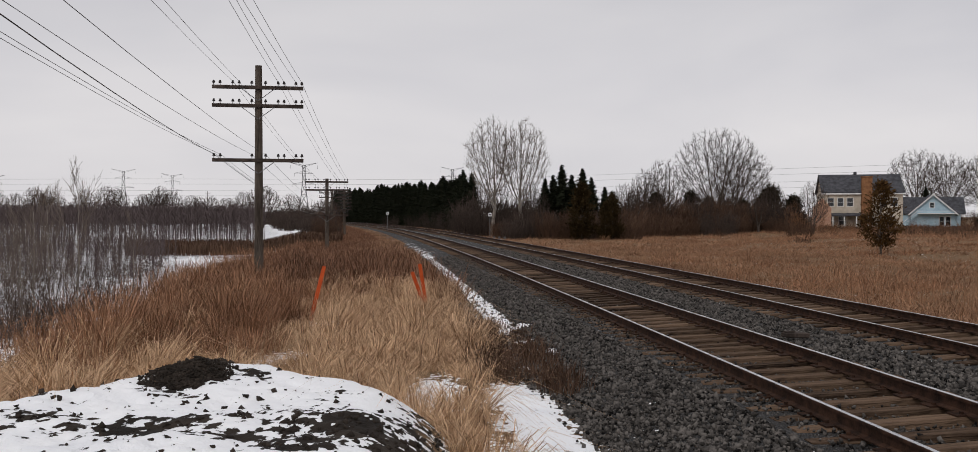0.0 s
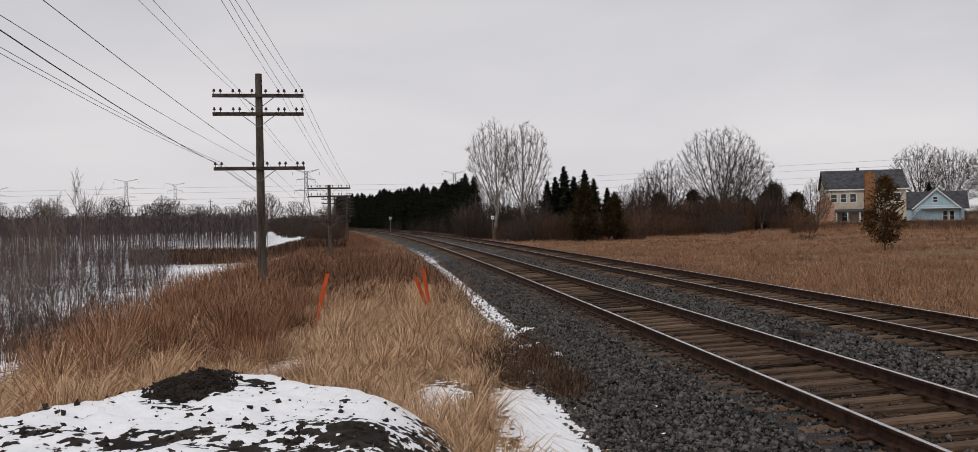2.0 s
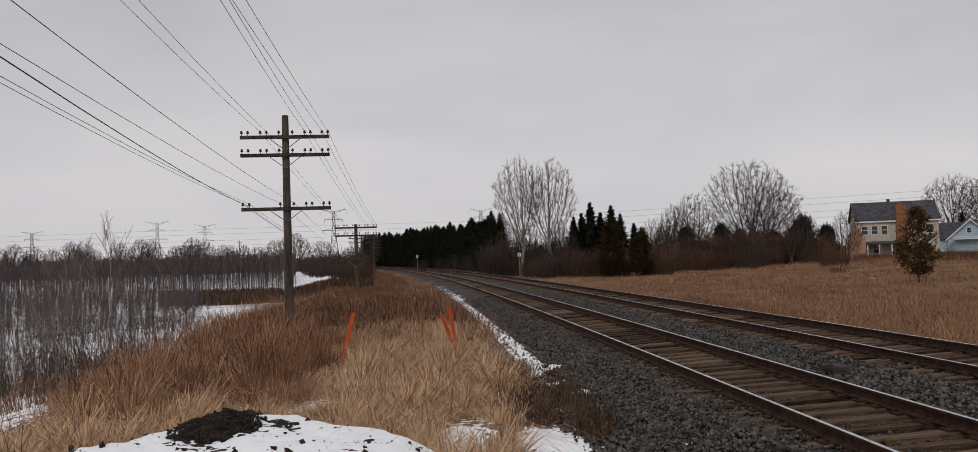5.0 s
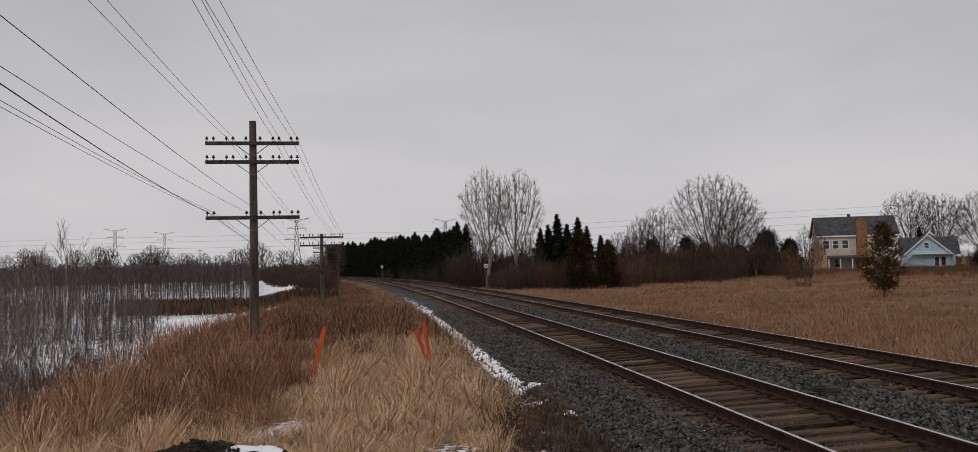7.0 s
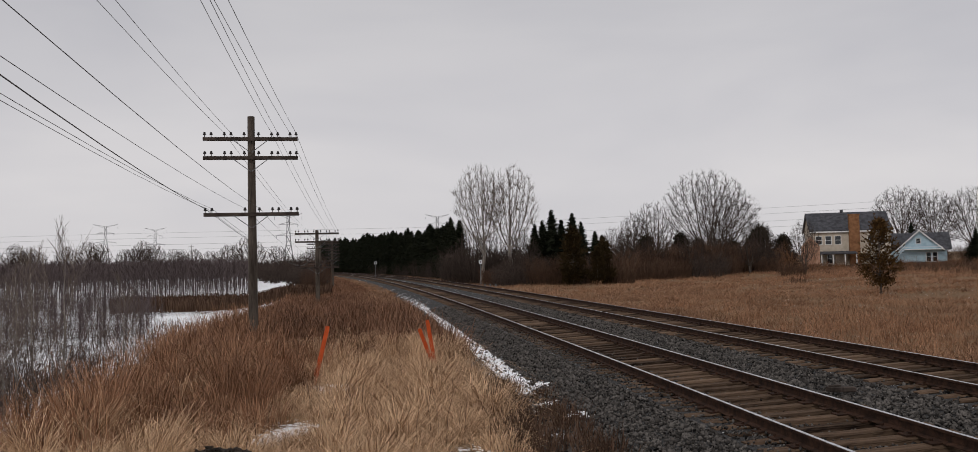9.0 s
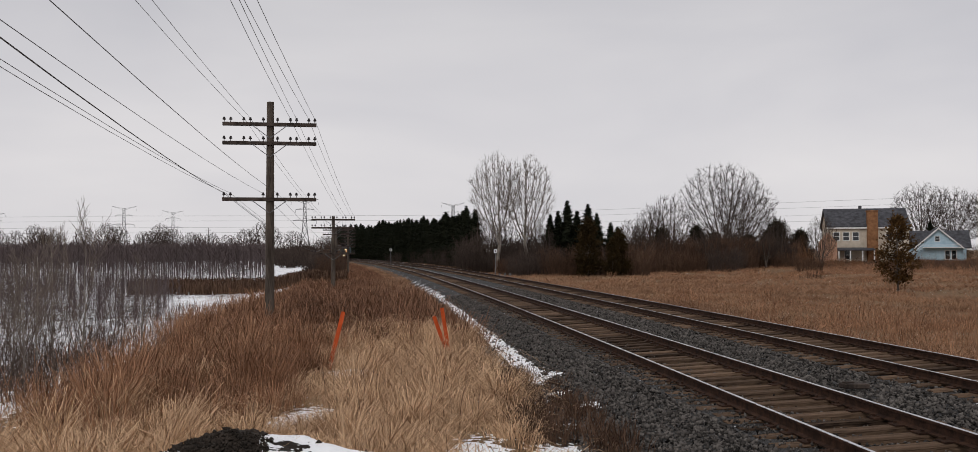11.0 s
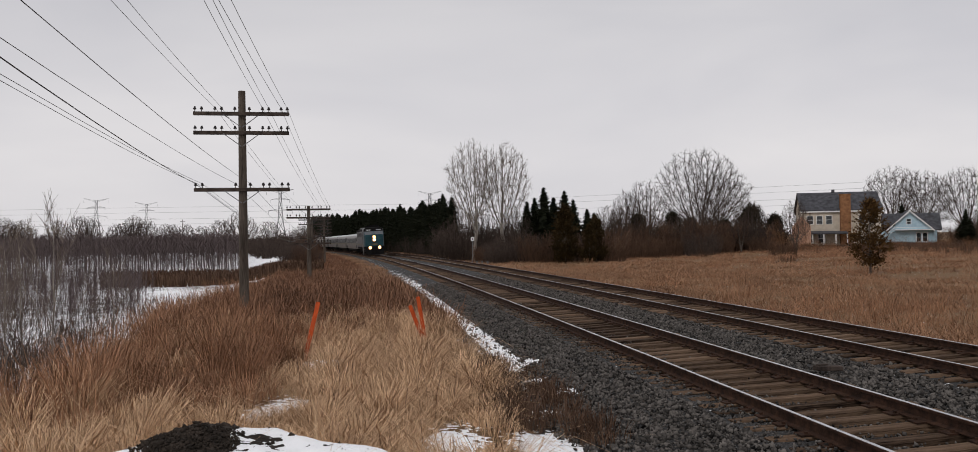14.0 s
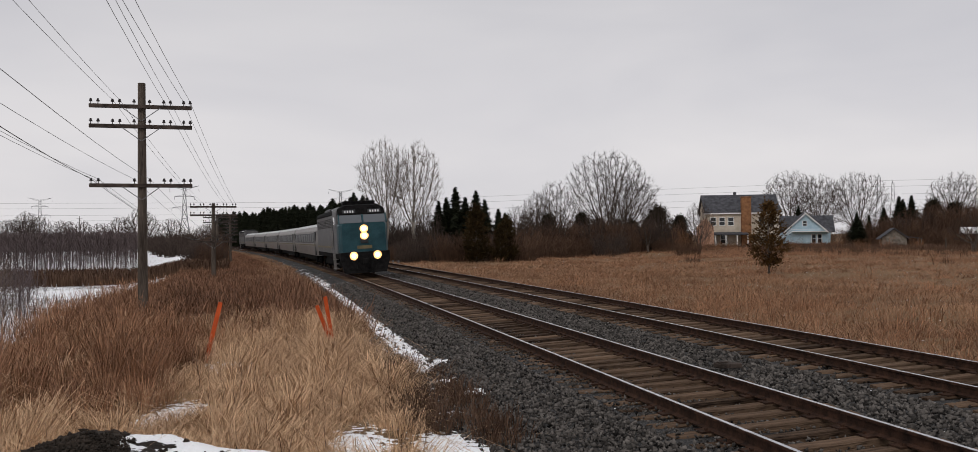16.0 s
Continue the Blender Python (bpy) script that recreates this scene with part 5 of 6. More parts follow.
# ---- houses ----
M_CREAM = mat("cream_siding", (0.42, 0.36, 0.29), (0.58, 0.51, 0.42), 1.2, 14, 0.75, 0.2)
M_BLUE = mat("pale_blue_siding", (0.30, 0.42, 0.50), (0.42, 0.55, 0.62), 1.2, 14, 0.75, 0.2)
M_SHINGLE = mat("grey_shingles", (0.035, 0.036, 0.04), (0.09, 0.09, 0.10), 1.5, 16, 0.85, 0.3)
M_BRICK = mat("orange_brown_brick", (0.16, 0.075, 0.035), (0.30, 0.15, 0.075), 2.0, 18, 0.85, 0.3)
M_PEACH = mat("peach_brick", (0.36, 0.20, 0.135), (0.50, 0.31, 0.22), 2.0, 18, 0.85, 0.3)
M_TRIM = mat("white_trim", (0.62, 0.62, 0.61), (0.80, 0.80, 0.79), 3, 30, 0.6, 0.1)
M_PANE = glassy("dark_window_glass", (0.015, 0.017, 0.02))
M_TINT = mat("tinted_coach_glass", (0.012, 0.012, 0.013), (0.03, 0.03, 0.032), 1, 8, 0.35, 0.0)
M_REDROOF = mat("red_metal_roof", (0.35, 0.05, 0.04), (0.50, 0.09, 0.07), 1, 10, 0.6, 0.1)
M_BOARD = mat("weathered_boards", (0.10, 0.085, 0.07), (0.24, 0.21, 0.18), 2, 20, 0.85, 0.3)


def window(parent, c, w, h, face=-1):
    """A window set in a wall that faces -y (or +y)."""
    fr = Shape()
    y = c[1] + face * 0.03
    for dx in (-w / 2, w / 2):
        fr.box((c[0] + dx, y, c[2]), (0.10, 0.10, h + 0.1))
    for dz in (-h / 2, 0, h / 2):
        fr.box((c[0], y, c[2] + dz), (w - 0.1, 0.09, 0.09 if dz else 0.06))
    win = part("window", fr, M_TRIM, parent, "white framed window")
    part("pane", Shape().box((c[0], c[1] + face * 0.012, c[2]), (w, 0.02, h)), M_PANE, win)


def gable_roof(w, d, eave, ridge, over=0.35, thick=0.22, along_x=True):
    """Two slabs that meet at the ridge."""
    sh = Shape()
    for s in (-1, 1):
        if along_x:
            a = [(s * (d / 2 + over), eave - over * (ridge - eave) / (d / 2)), (0, ridge), (0, ridge + thick), (s * (d / 2 + over), eave + thick - over * (ridge - eave) / (d / 2))]
            sh.prism(a, -w / 2 - over, w / 2 + over, 0)
        else:
            a = [(s * (w / 2 + over), eave - over * (ridge - eave) / (w / 2)), (0, ridge), (0, ridge + thick), (s * (w / 2 + over), eave + thick - over * (ridge - eave) / (w / 2))]
            sh.prism(a, -d / 2 - over, d / 2 + over, 1)
    return sh


def cream_house(x, y, turn):
    h = thing("house", "two-storey cream house with dark grey roof and brick chimney", "house", pose(x, y, -0.4, 0, 0, turn))
    w, d, e, r = 13.2, 9.0, 6.8, 9.9
    wall = Shape()
    wall.prism([(-d / 2, -0.3), (d / 2, -0.3), (d / 2, e), (0, r), (-d / 2, e)], -w / 2, w / 2, 0)
    part("wall", wall, M_CREAM, h)
    roof = part("roof", gable_roof(w, d, e, r), M_SHINGLE, h, "dark grey shingle roof")
    part("vent", Shape().box((-0.6, 0, r + 0.45), (0.5, 0.5, 0.5), bevel=0.03), M_SHINGLE, roof)
    for i in range(4):
        part("vent", Shape().box((-5 + i * 3.2, -0.9, r - 0.55), (0.35, 0.35, 0.25), bevel=0.03), M_SHINGLE, roof)
    ch = Shape().box((0.6, -4.75, 4.6), (1.75, 0.9, 9.6), bevel=0.02)
    ch.box((0.6, -4.75, 9.45), (1.95, 1.05, 0.2), bevel=0.02)
    part("chimney", ch, M_BRICK, h, "broad orange-brown brick chimney")
    for xx in (-5.3, -3.7, -2.1, 3.4, 5.2):
        window(h, (xx, -d / 2, 5.0), 1.05, 1.5)
    for xx in (-5.4, -3.4, 4.6):
        window(h, (xx, -d / 2, 1.7), 1.2, 1.6)
    # projecting bay with its own gable, and a porch
    bay = Shape().prism([(-8.4, -0.3), (-5.6, -0.3), (-5.6, 3.9), (-7.0, 5.6), (-8.4, 3.9)], -7.4, -4.55, 1)
    part("bay", bay, M_PEACH, h, "brick wing with a small gable")
    porch = Shape().box((-2.4, -5.9, 2.75), (6.2, 2.6, 0.2), rx=8, bevel=0.03)
    part("porch_roof", porch, M_SHINGLE, h)
    for xx in (-5.3, -3.4, -1.4, 0.5):
        part("porch_post", Shape().box((xx, -7.0, 1.2), (0.18, 0.18, 2.7), bevel=0.02), M_TRIM, h)
    part("fascia", Shape().box((0, -d / 2 - 0.38, e - 0.33), (w + 0.7, 0.06, 0.24)), M_TRIM, h)
    return h


def blue_house(x, y, turn):
    h = thing("house", "pale blue gabled house with white trim and grey roof", "house", pose(x, y, -0.2, 0, 0, turn))
    w, d, e, r = 8.2, 10.0, 2.9, 6.7
    part("wall", Shape().prism([(-w / 2, -0.3), (w / 2, -0.3), (w / 2, e), (0, r), (-w / 2, e)], -d / 2, d / 2, 1), M_BLUE, h)
    part("roof", gable_roof(w, d, e, r, 0.5, along_x=False), M_SHINGLE, h, "grey shingle roof")
    side = Shape().prism([(-3.6, -0.3), (3.6, -0.3), (3.6, 3.0), (0, 6.2), (-3.6, 3.0)], -6.2, 5.2, 0)
    part("wing", side, M_BLUE, h)
    part("wing_roof", gable_roof(11.6, 7.2, 3.0, 6.2), M_SHINGLE, h, "grey shingle roof")
    for s in (-1, 1):
        bg = Shape()
        bg.prism([(s * (w / 2 + 0.5), e - 0.45), (s * (w / 2 + 0.5), e - 0.15), (0, r + 0.25), (0, r - 0.1)], -d / 2 - 0.56, -d / 2 - 0.5, 1)
        part("bargeboard", bg, M_TRIM, h)
    window(h, (-0.2, -d / 2, 4.6), 0.9, 1.1)
    part("balcony", Shape().box((0.6, -d / 2 - 0.7, 2.85), (7.0, 1.4, 0.18), bevel=0.02).box((0.6, -d / 2 - 1.4, 3.35), (7.0, 0.06, 0.08)), M_TRIM, h)
    stair = Shape()
    for i in range(9):
        stair.box((-3.2 - i * 0.3, -d / 2 - 1.0, 2.7 - i * 0.3), (0.32, 1.1, 0.06))
    stair.rod((-2.9, -d / 2 - 1.5, 3.5), (-5.8, -d / 2 - 1.5, 0.9), 0.06, n=4)
    part("stair", stair, M_TRIM, h, "white outside stair")
    for xx in (1.6, 2.8):
        window(h, (xx, -d / 2, 1.3), 0.9, 1.9)
    return h


cream_house(67.5, 158.0, -14)
blue_house(93.5, 183.0, -22)


def shed(x, y, turn):
    h = thing("shed", "small grey wooden shed with a gabled roof", "shed", pose(x, y, -0.2, 0, 0, turn))
    part("wall", Shape().prism([(-2.4, -0.2), (2.4, -0.2), (2.4, 2.0), (0, 3.8), (-2.4, 2.0)], -2.2, 2.2, 1), M_BOARD, h)
    part("roof", gable_roof(4.8, 4.4, 2.0, 3.8, 0.6, along_x=False), M_SHINGLE, h)
    part("lean_to_roof", Shape().box((3.9, 0, 1.95), (3.2, 4.6, 0.14), ry=8), M_SHINGLE, h)
    for yy in (-2.0, 2.0):
        part("post", Shape().box((5.3, yy, 0.8), (0.14, 0.14, 1.9)), M_BOARD, h)
    return h


ob = shed(87.5, 140.0, -24)
ob.scale = (0.8, 0.8, 0.8)
lodge = thing("garden_shelter", "low shelter with a pale roof beyond the brush", "shelter", pose(103.0, 139.0, -0.1, 0, 0, -30))
part("roof", gable_roof(5.0, 4.0, 2.1, 2.9), M_WHITE, lodge)
for xx in (-2.2, 2.2):
    for yy in (-1.7, 1.7):
        part("post", Shape().box((xx, yy, 0.95), (0.14, 0.14, 2.3)), M_BOARD, lodge)
tarp = thing("covered_boat", "low white covered shape behind the scrub", "covered boat", pose(22.6, 130.0, -0.45, 0, 0, 6))
tarp.scale = (0.85, 0.9, 0.9)
sh = Shape()
rings = []
for yy, w, z in ((-2.4, 0.2, 0.9), (-1.6, 0.8, 1.15), (0, 1.0, 1.3), (1.8, 0.9, 1.25), (2.4, 0.6, 1.0)):
    rings.append([(yy, -w, 0.3), (yy, w, 0.3), (yy, w, z * 0.75), (yy, 0, z), (yy, -w, z * 0.75)])
part("cover", sh.loft(rings), M_WHITE, tarp)
barn = thing("barn", "long low barn with a red roof beyond the field", "barn", pose(-222, 392, -0.8, 0, 0, 20))
part("wall", Shape().prism([(-5, -0.3), (5, -0.3), (5, 3.2), (0, 5.4), (-5, 3.2)], -14, 14, 0), M_BOARD, barn)
part("roof", gable_roof(28, 10, 3.2, 5.4), M_REDROOF, barn, "red metal roof")

# ---- the train ----
M_TEAL = mat("teal_locomotive_paint", (0.014, 0.042, 0.052), (0.026, 0.072, 0.086), 1.5, 20, 0.4, 0.05)
M_GREY = mat("grey_locomotive_paint", (0.075, 0.074, 0.076), (0.15, 0.148, 0.15), 1.5, 20, 0.5, 0.1)
M_SILVER = mat("dull_silver_coach_skin", (0.16, 0.148, 0.14), (0.27, 0.255, 0.245), 0.8, 12, 0.45, 0.05, metal=0.2)
M_ROOFSILVER = mat("light_coach_roof", (0.36, 0.36, 0.365), (0.50, 0.505, 0.51), 0.8, 12, 0.5, 0.05)
M_BELT = mat("dark_grey_window_band", (0.025, 0.025, 0.026), (0.06, 0.06, 0.062), 1.5, 20, 0.5, 0.05)
M_STRIPE = mat("dull_yellow_stripe", (0.12, 0.10, 0.055), (0.18, 0.145, 0.08), 2, 20, 0.5, 0.0)
M_LENS = glow("headlight_glow", (1.0, 0.84, 0.56), 9.0)
M_DITCH = glow("ditch_light_glow", (1.0, 0.76, 0.42), 8.0)
# orange emission for added rings that imitate the glare halo round each lamp
M_HALO = glow("lamp_halo_glow", (1.0, 0.50, 0.18), 1.9)
M_GLASS = glassy("cab_glass", (0.10, 0.11, 0.12))


def rounded(w, z0, z1, r, n=4, inset=0.0):
    """Half-width outline of a body: square below, rounded at the roof."""
    a = w / 2 - inset
    pts = [(-a, z0), (a, z0)]
    for i in range(n + 1):
        t = math.pi / 2 * i / n
        pts.append((a - r + r * math.cos(t), z1 - r * 0.75 + r * 0.75 * math.sin(t)))
    for i in range(n + 1):
        t = math.pi / 2 * (1 - i / n)
        pts.append((-a + r - r * math.cos(t), z1 - r * 0.75 + r * 0.75 * math.sin(t)))
    return pts


def truck(parent, y, axles=(-1.37, 1.37)):
    fr = Shape()
    for s in (-1, 1):
        fr.box((s * 1.02, y, 0.62), (0.18, axles[-1] - axles[0] + 1.3, 0.30), bevel=0.03)
        for a in axles:
            fr.box((s * 1.05, y + a, 0.52), (0.22, 0.36, 0.36), bevel=0.03)
    fr.box((0, y, 0.62), (2.0, 0.5, 0.25))
    bogie = part("bogie", fr, M_BLACK, parent, "black bogie frame")
    for a in axles:
        wh = Shape()
        for s in (-1, 1):
            wh.rod((s * 0.70, y + a, 0.50), (s * 0.83, y + a, 0.50), 0.50, n=20)
        wh.rod((-0.7, y + a, 0.5), (0.7, y + a, 0.5), 0.09, n=8)
        part("wheelset", wh, M_RUST, bogie)


def squat(t):
    """Brings everything over the deck down to the true roof height."""
    for ob in t.children_recursive:
        for v in ob.data.vertices:
            v.co.x *= 0.965
            if v.co.z > 1.45:
                v.co.z = 1.45 + (v.co.z - 1.45) * 0.885


def locomotive(name, label, lit):
    t = thing(name, label, "locomotive")
    # long body behind the cab
    body = Shape()
    body.loft([[(x, y, z) for x, z in rounded(3.05, 1.35, 4.42, 0.45)] for y in (-6.6, 5.4)])
    part("body", body, M_GREY, t, "grey painted engine room body")
    part("underframe", Shape().box((0, 0.5, 1.2), (2.95, 15.0, 0.32), bevel=0.03), M_BLACK, t)
    tank = Shape().loft([[(x, y, z) for x, z in ((-0.9, 0.35), (0.9, 0.35), (1.3, 0.6), (1.3, 1.05), (-1.3, 1.05), (-1.3, 0.6))] for y in (-2.6, 1.6)])
    part("fuel_tank", tank, M_BLACK, t)
    # cab and nose: rows of cross sections to the front
    cab = Shape()
    secs = []
    for y, w, z1, r in ((5.4, 3.08, 4.55, 0.42), (6.9, 3.08, 4.52, 0.42), (7.35, 3.02, 4.42, 0.40)):
        secs.append([(x, y, z) for x, z in rounded(w, 1.35, z1, r)])
    cab.loft(secs)
    part("cab", cab, M_GREY, t, "grey cab side")
    nose = Shape()
    nose.loft([[(x * f, y, z) for x, z in ((-1.53, 1.42), (1.53, 1.42), (1.53, 3.2), (1.45, 3.34), (-1.45, 3.34), (-1.53, 3.2))] for y, f in ((7.36, 1.0), (8.05, 0.975), (8.42, 0.87))])
    part("nose", nose, M_TEAL, t, "flat teal nose")
    brow = Shape()
    brow.loft([[(-1.48, 7.36, 3.92), (1.48, 7.36, 3.92), (1.45, 7.36, 4.36), (1.05, 7.36, 4.62), (-1.05, 7.36, 4.62), (-1.45, 7.36, 4.36)],
               [(-1.44, 7.86, 3.92), (1.44, 7.86, 3.92), (1.40, 7.74, 4.3), (1.0, 7.66, 4.54), (-1.0, 7.66, 4.54), (-1.40, 7.74, 4.3)]])
    b = part("brow", brow, M_BLACK, t, "black brow over the windscreen")
    for s in (-1, 1):
        nb = part("number_board", Shape().box((s * 0.78, 7.82, 4.13), (0.80, 0.06, 0.26), bevel=0.01, rx=14), M_BELT, b)
        for i in range(4):
            part("bar", Shape().box((s * 0.78 - 0.24 + i * 0.16, 7.86, 4.13), (0.08, 0.012, 0.16), rx=14), M_WHITE, nb)
        ws = Shape()
        ws.add([(s * 0.06, 8.20, 3.36), (s * 1.42, 8.16, 3.36), (s * 1.40, 7.87, 3.90), (s * 0.06, 7.88, 3.90), (s * 0.06, 7.4, 3.36), (s * 1.42, 7.4, 3.36), (s * 1.40, 7.4, 3.90), (s * 0.06, 7.4, 3.90)],
               [(0, 1, 2, 3), (4, 7, 6, 5), (0, 4, 5, 1), (1, 5, 6, 2), (2, 6, 7, 3), (3, 7, 4, 0)])
        part("windscreen", ws, M_GLASS, t, "tall windscreen pane")
        part("pillar", Shape().rod((s * 1.46, 8.18, 3.32), (s * 1.44, 7.84, 3.95), 0.05, n=4), M_TEAL, t)
        part("side_window", Shape().box((s * 1.535, 6.2, 3.55), (0.05, 1.0, 0.62), bevel=0.01), M_GLASS, t)
        part("cab_door", Shape().box((s * 1.545, 5.1, 2.6), (0.05, 0.75, 2.1), bevel=0.01), M_BELT, t)
        rail = Shape()
        for yy in (4.6, 5.6):
            rail.rod((s * 1.62, yy, 1.4), (s * 1.62, yy, 2.9), 0.022, n=5)
        part("handrail", rail, M_SILVER, t)
        steps = Shape()
        for k in range(4):
            steps.box((s * 1.42, 5.1, 0.4 + k * 0.28), (0.3, 0.7, 0.04))
        for yy in (4.72, 5.48):
            steps.box((s * 1.5, yy, 0.85), (0.1, 0.05, 1.05))
        part("ladder", steps, M_SILVER, t, "silver cab steps")
        for yy in (-5.4, -3.6, -1.8, 0.0, 1.8, 3.4):
            g = Shape()
            for k in range(6):
                g.box((s * 1.535, yy, 3.2 + k * 0.11), (0.04, 1.2, 0.06), ry=s * 25)
            part("vent", g, M_BELT, t)
        part("stripe", Shape().box((s * 1.53, -0.6, 1.75), (0.03, 11.8, 0.12)), M_STRIPE, t)
        # ditch lights
        dl = Shape().rod((s * 0.72, 8.55, 1.20), (s * 0.72, 8.72, 1.20), 0.26, n=14)
        d = part("ditch_light", dl, M_BLACK, t)
        # halo round the ditch light, added as a glowing disc behind the lens
        if lit:
            part("halo_ring", Shape().rod((s * 0.72, 8.715, 1.20), (s * 0.72, 8.728, 1.20), 0.25, n=14), M_HALO, d, "orange glowing ring imitating the lamp's halo")
        lens = Shape().rod((s * 0.72, 8.72, 1.20), (s * 0.72, 8.745, 1.20), 0.13, n=14)
        part("lens", lens, M_DITCH if lit else M_GLASS, d, "glowing ditch light lens" if lit else "")
    part("window_post", Shape().rod((0, 8.22, 3.34), (0, 7.88, 3.92), 0.06, n=4), M_TEAL, t)
    panel = part("headlight_housing", Shape().box((0, 8.44, 2.55), (0.46, 0.12, 1.15), bevel=0.03), M_BELT, t)
    for z in (2.95, 2.48):
        lens = Shape().rod((0, 8.50, z), (0, 8.525, z), 0.14, n=14)
        # headlight halo, likewise an added glowing disc wider than the lens
        if lit:
            part("halo_ring", Shape().rod((0, 8.495, z), (0, 8.512, z), 0.26, n=14), M_HALO, panel, "orange glowing ring imitating the lamp's halo")
        part("headlight", lens, M_LENS if lit else M_GLASS, panel, "glowing headlight" if lit else "")
    part("nose_plate", Shape().box((0, 8.45, 1.72), (0.9, 0.02, 0.22)), M_STRIPE, t, "dull yellow plate on the nose")
    pilot = Shape()
    pilot.loft([[(-1.5, 8.1, 1.40), (1.5, 8.1, 1.40), (1.5, 8.55, 1.40), (-1.5, 8.55, 1.40)], [(-1.5, 8.1, 0.95), (1.5, 8.1, 0.95), (1.5, 8.6, 0.95), (-1.5, 8.6, 0.95)], [(-1.25, 8.2, 0.18), (1.25, 8.2, 0.18), (1.25, 8.7, 0.18), (-1.25, 8.7, 0.18)]])
    part("pilot", pilot, M_BLACK, t, "black snow plough pilot")
    cp = Shape().box((0, 8.85, 0.86), (0.28, 0.5, 0.3), bevel=0.04).box((0.05, 9.1, 0.86), (0.36, 0.2, 0.34), bevel=0.05)
    part("coupler", cp, M_BLACK, t)
    for xx in (-0.6, 0.55):
        part("hose", Shape().rod((xx, 8.68, 1.0), (xx, 8.82, 0.45), 0.035, n=6), M_BLACK, t)
    for s in (-1, 1):
        part("roof_slope", Shape().box((s * 1.12, 2.2, 4.36), (0.7, 5.6, 0.05), ry=s * 38), M_ROOFSILVER, t, "pale sloped roof panel")
    part("roof_cover", Shape().loft([[(x * 1.01, y, z + 0.012) for x, z in rounded(3.05, 3.98, 4.42, 0.45)] for y in (-6.58, 5.38)]), M_BLACK, t, "sooty black engine room roof")
    part("cab_roof", Shape().box((0, 6.3, 4.56), (2.1, 2.0, 0.10), bevel=0.03), M_BLACK, t)
    hood = Shape().box((0, -3.9, 4.5), (1.9, 4.2, 0.42), bevel=0.1)
    part("radiator_hood", hood, M_BELT, t)
    fan = Shape()
    for yy in (-5.0, -3.9, -2.8):
        fan.rod((0, yy, 4.70), (0, yy, 4.78), 0.5, n=14)
    part("fan", fan, M_BLACK, t)
    part("exhaust", Shape().box((0, 0.6, 4.55), (0.9, 1.6, 0.4), bevel=0.06), M_BLACK, t)
    horn = Shape()
    horn.box((0, 6.4, 4.72), (2.0, 0.9, 0.34), bevel=0.05)
    for k in (-0.5, -0.2, 0.15, 0.5):
        horn.rod((k, 6.5, 4.98), (k, 7.15, 4.98), 0.03, 0.10, 8)
    part("horn", horn, M_BLACK, t, "roof horn cluster")
    for y in (-4.3, 5.0):
        truck(t, y)
    squat(t)
    return t


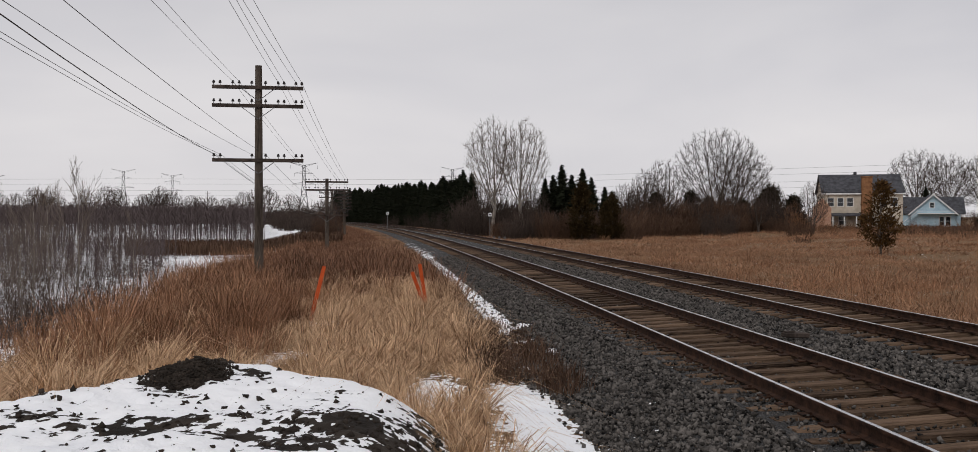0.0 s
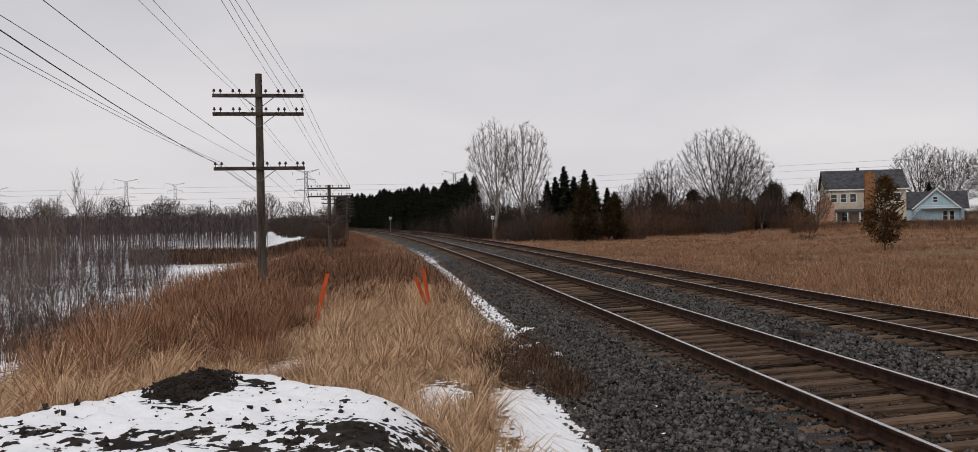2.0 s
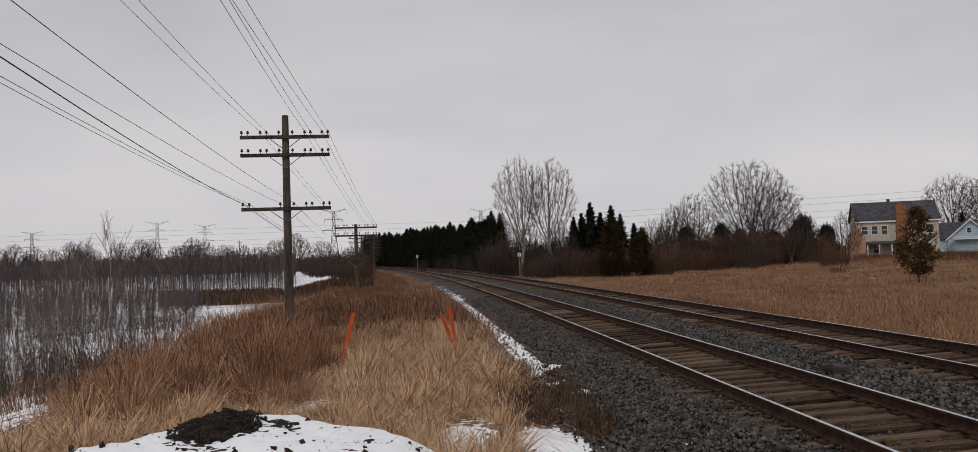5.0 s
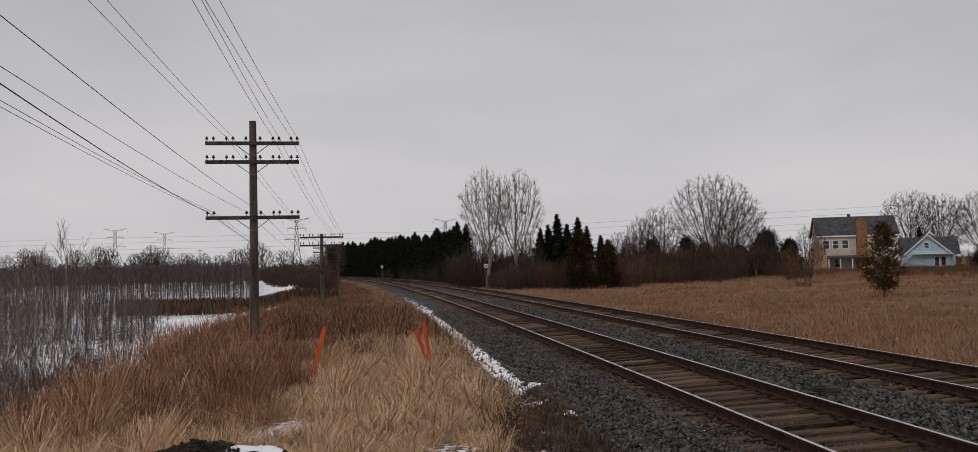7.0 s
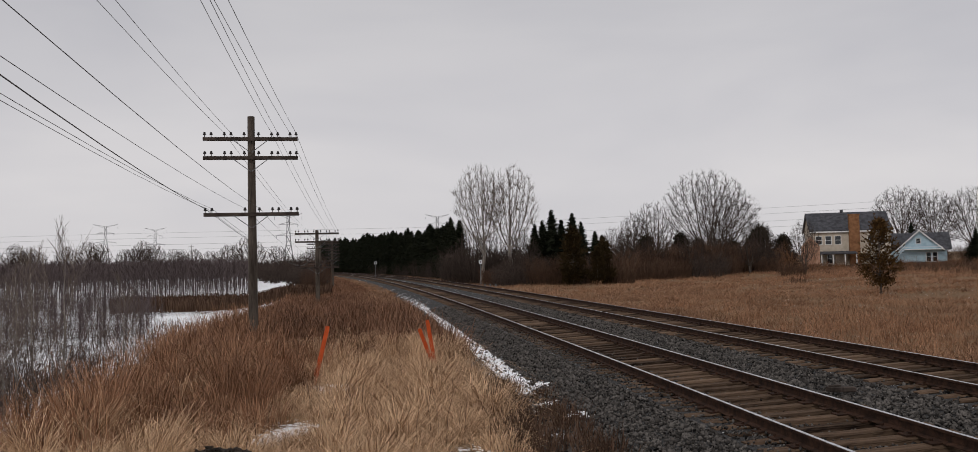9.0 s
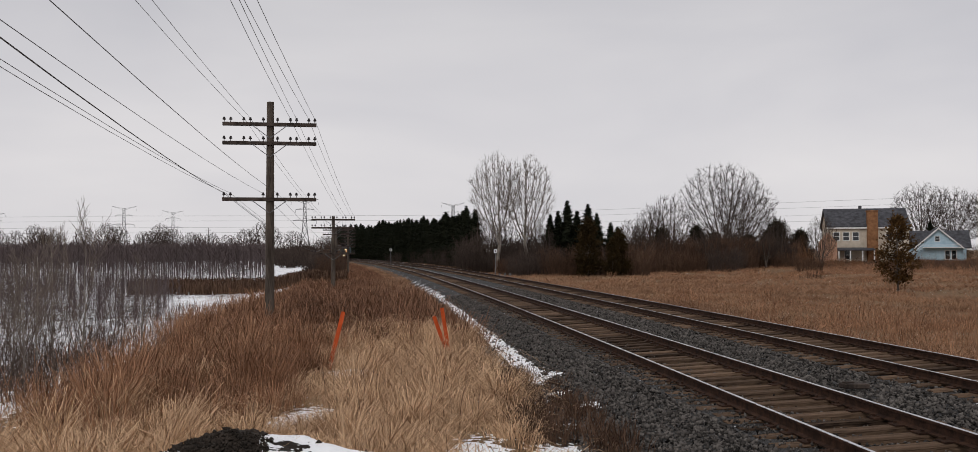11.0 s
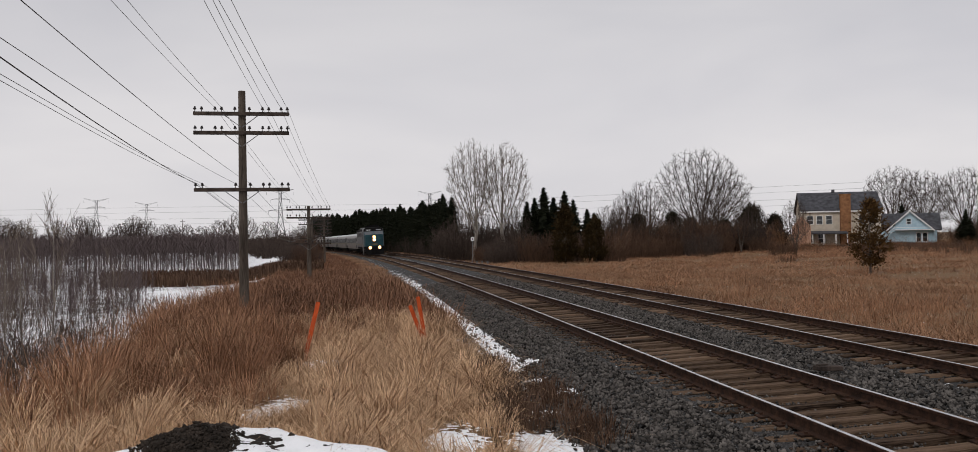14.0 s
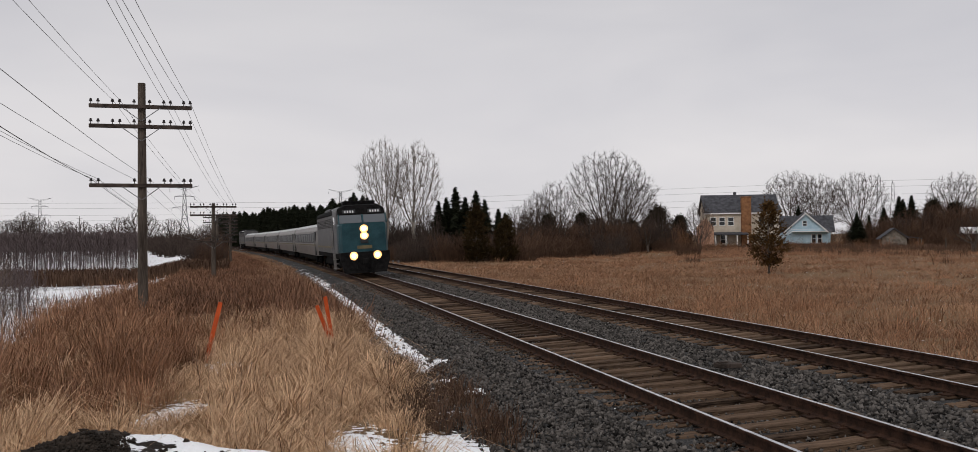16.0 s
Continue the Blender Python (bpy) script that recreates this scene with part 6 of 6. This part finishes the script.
def coach():
    t = thing("passenger_coach", "silver passenger coach with a dark window band", "railway coach", group="passenger coaches")
    L = 24.6

    def ring(y, f=1.0):
        return [(x * f, y, z) for x, z in ((-1.42, 0.95), (1.42, 0.95), (1.56, 1.75), (1.56, 2.0), (1.44, 3.05), (1.30, 3.38), (0.9, 3.62), (0, 3.70), (-0.9, 3.62), (-1.30, 3.38), (-1.44, 3.05), (-1.56, 2.0), (-1.56, 1.75))]
    part("body", Shape().loft([ring(-L / 2, 0.94), ring(-L / 2 + 0.5), ring(L / 2 - 0.5), ring(L / 2, 0.94)]), M_SILVER, t)
    roof = Shape().loft([[(x, y, z + 0.02) for x, z in ((1.31, 3.37), (0.9, 3.63), (0, 3.72), (-0.9, 3.63), (-1.31, 3.37), (-1.25, 3.30), (0, 3.5), (1.25, 3.30))] for y in (-L / 2 + 0.3, L / 2 - 0.3)])
    part("roof", roof, M_ROOFSILVER, t, "light silver roof")
    part("gangway", Shape().box((0, 0, 2.1), (1.2, 25.4, 2.2), bevel=0.05), M_BLACK, t)
    part("underframe", Shape().box((0, 0, 0.78), (2.5, 18.0, 0.42), bevel=0.05), M_BLACK, t)
    for s in (-1, 1):
        band = Shape().add([(s * 1.568, y, 2.02) for y in (-10.2, 10.2)] + [(s * 1.475, y, 2.86) for y in (-10.2, 10.2)] + [(s * 1.52, y, 2.02) for y in (-10.2, 10.2)] + [(s * 1.43, y, 2.86) for y in (-10.2, 10.2)],
                           [(0, 1, 3, 2), (4, 6, 7, 5), (0, 4, 5, 1), (2, 3, 7, 6), (0, 2, 6, 4), (1, 5, 7, 3)])
        bnd = part("window_band", band, M_BELT, t, "dark grey window band")
        for i in range(10):
            yc = -9.2 + i * 2.04
            part("pane", Shape().add([(s * 1.571, yc - 0.72, 2.12), (s * 1.571, yc + 0.72, 2.12), (s * 1.489, yc - 0.72, 2.78), (s * 1.489, yc + 0.72, 2.78), (s * 1.54, yc - 0.72, 2.12), (s * 1.54, yc + 0.72, 2.12), (s * 1.45, yc - 0.72, 2.78), (s * 1.45, yc + 0.72, 2.78)],
                                     [(0, 1, 3, 2), (4, 6, 7, 5), (0, 4, 5, 1), (2, 3, 7, 6), (0, 2, 6, 4), (1, 5, 7, 3)]), M_TINT, bnd)
        part("stripe", Shape().box((s * 1.565, 0, 1.86), (0.02, 23.8, 0.09)), M_STRIPE, t, "thin yellow stripe")
        for yy in (-11.2, 11.2):
            part("door", Shape().box((s * 1.53, yy, 2.0), (0.07, 0.85, 1.95), bevel=0.01), M_BELT, t)
    for y in (-9.0, 9.0):
        truck(t, y, (-1.25, 1.25))
    for ob in t.children_recursive:
        for v in ob.data.vertices:
            if v.co.z > 1.0:
                v.co.z = 1.0 + (v.co.z - 1.0) * 0.92
    return t


engine = locomotive("locomotive", "teal and grey diesel passenger locomotive with lit headlights", True)
tail_engine = locomotive("locomotive", "grey diesel locomotive at the train's rear", False)
first_coach = coach()
coaches = [first_coach] + [copy_thing(first_coach, Matrix.Identity(4)) for _ in range(4)]
# distance of each vehicle's middle behind the front of the engine
TRAIN = [(engine, 8.7, 0)] + [(c, 15.9 + 12.7 + 25.4 * i, 0) for i, c in enumerate(coaches)] + [(tail_engine, 15.9 + 25.4 * 5 + 7.3, 180)]


def front_at(t):
    """How far along the line the engine's front stands."""
    u = 16.0 - t
    return 52.9 + 37.9 * u + 0.56 * u * u if u < 5 else 256.4 + 43.5 * (u - 5)


def motions():
    for ob, back, flip in TRAIN:
        rows = []
        for i in range(33):
            t = i * 0.5
            s = front_at(t) + back
            p = line(s)
            rows.append((t, pose(p.x, p.y, 0.0, 0, CANT_DEG if not flip else -CANT_DEG, line_deg(s) + 180 + flip)))
        walk(ob, rows)


motions()
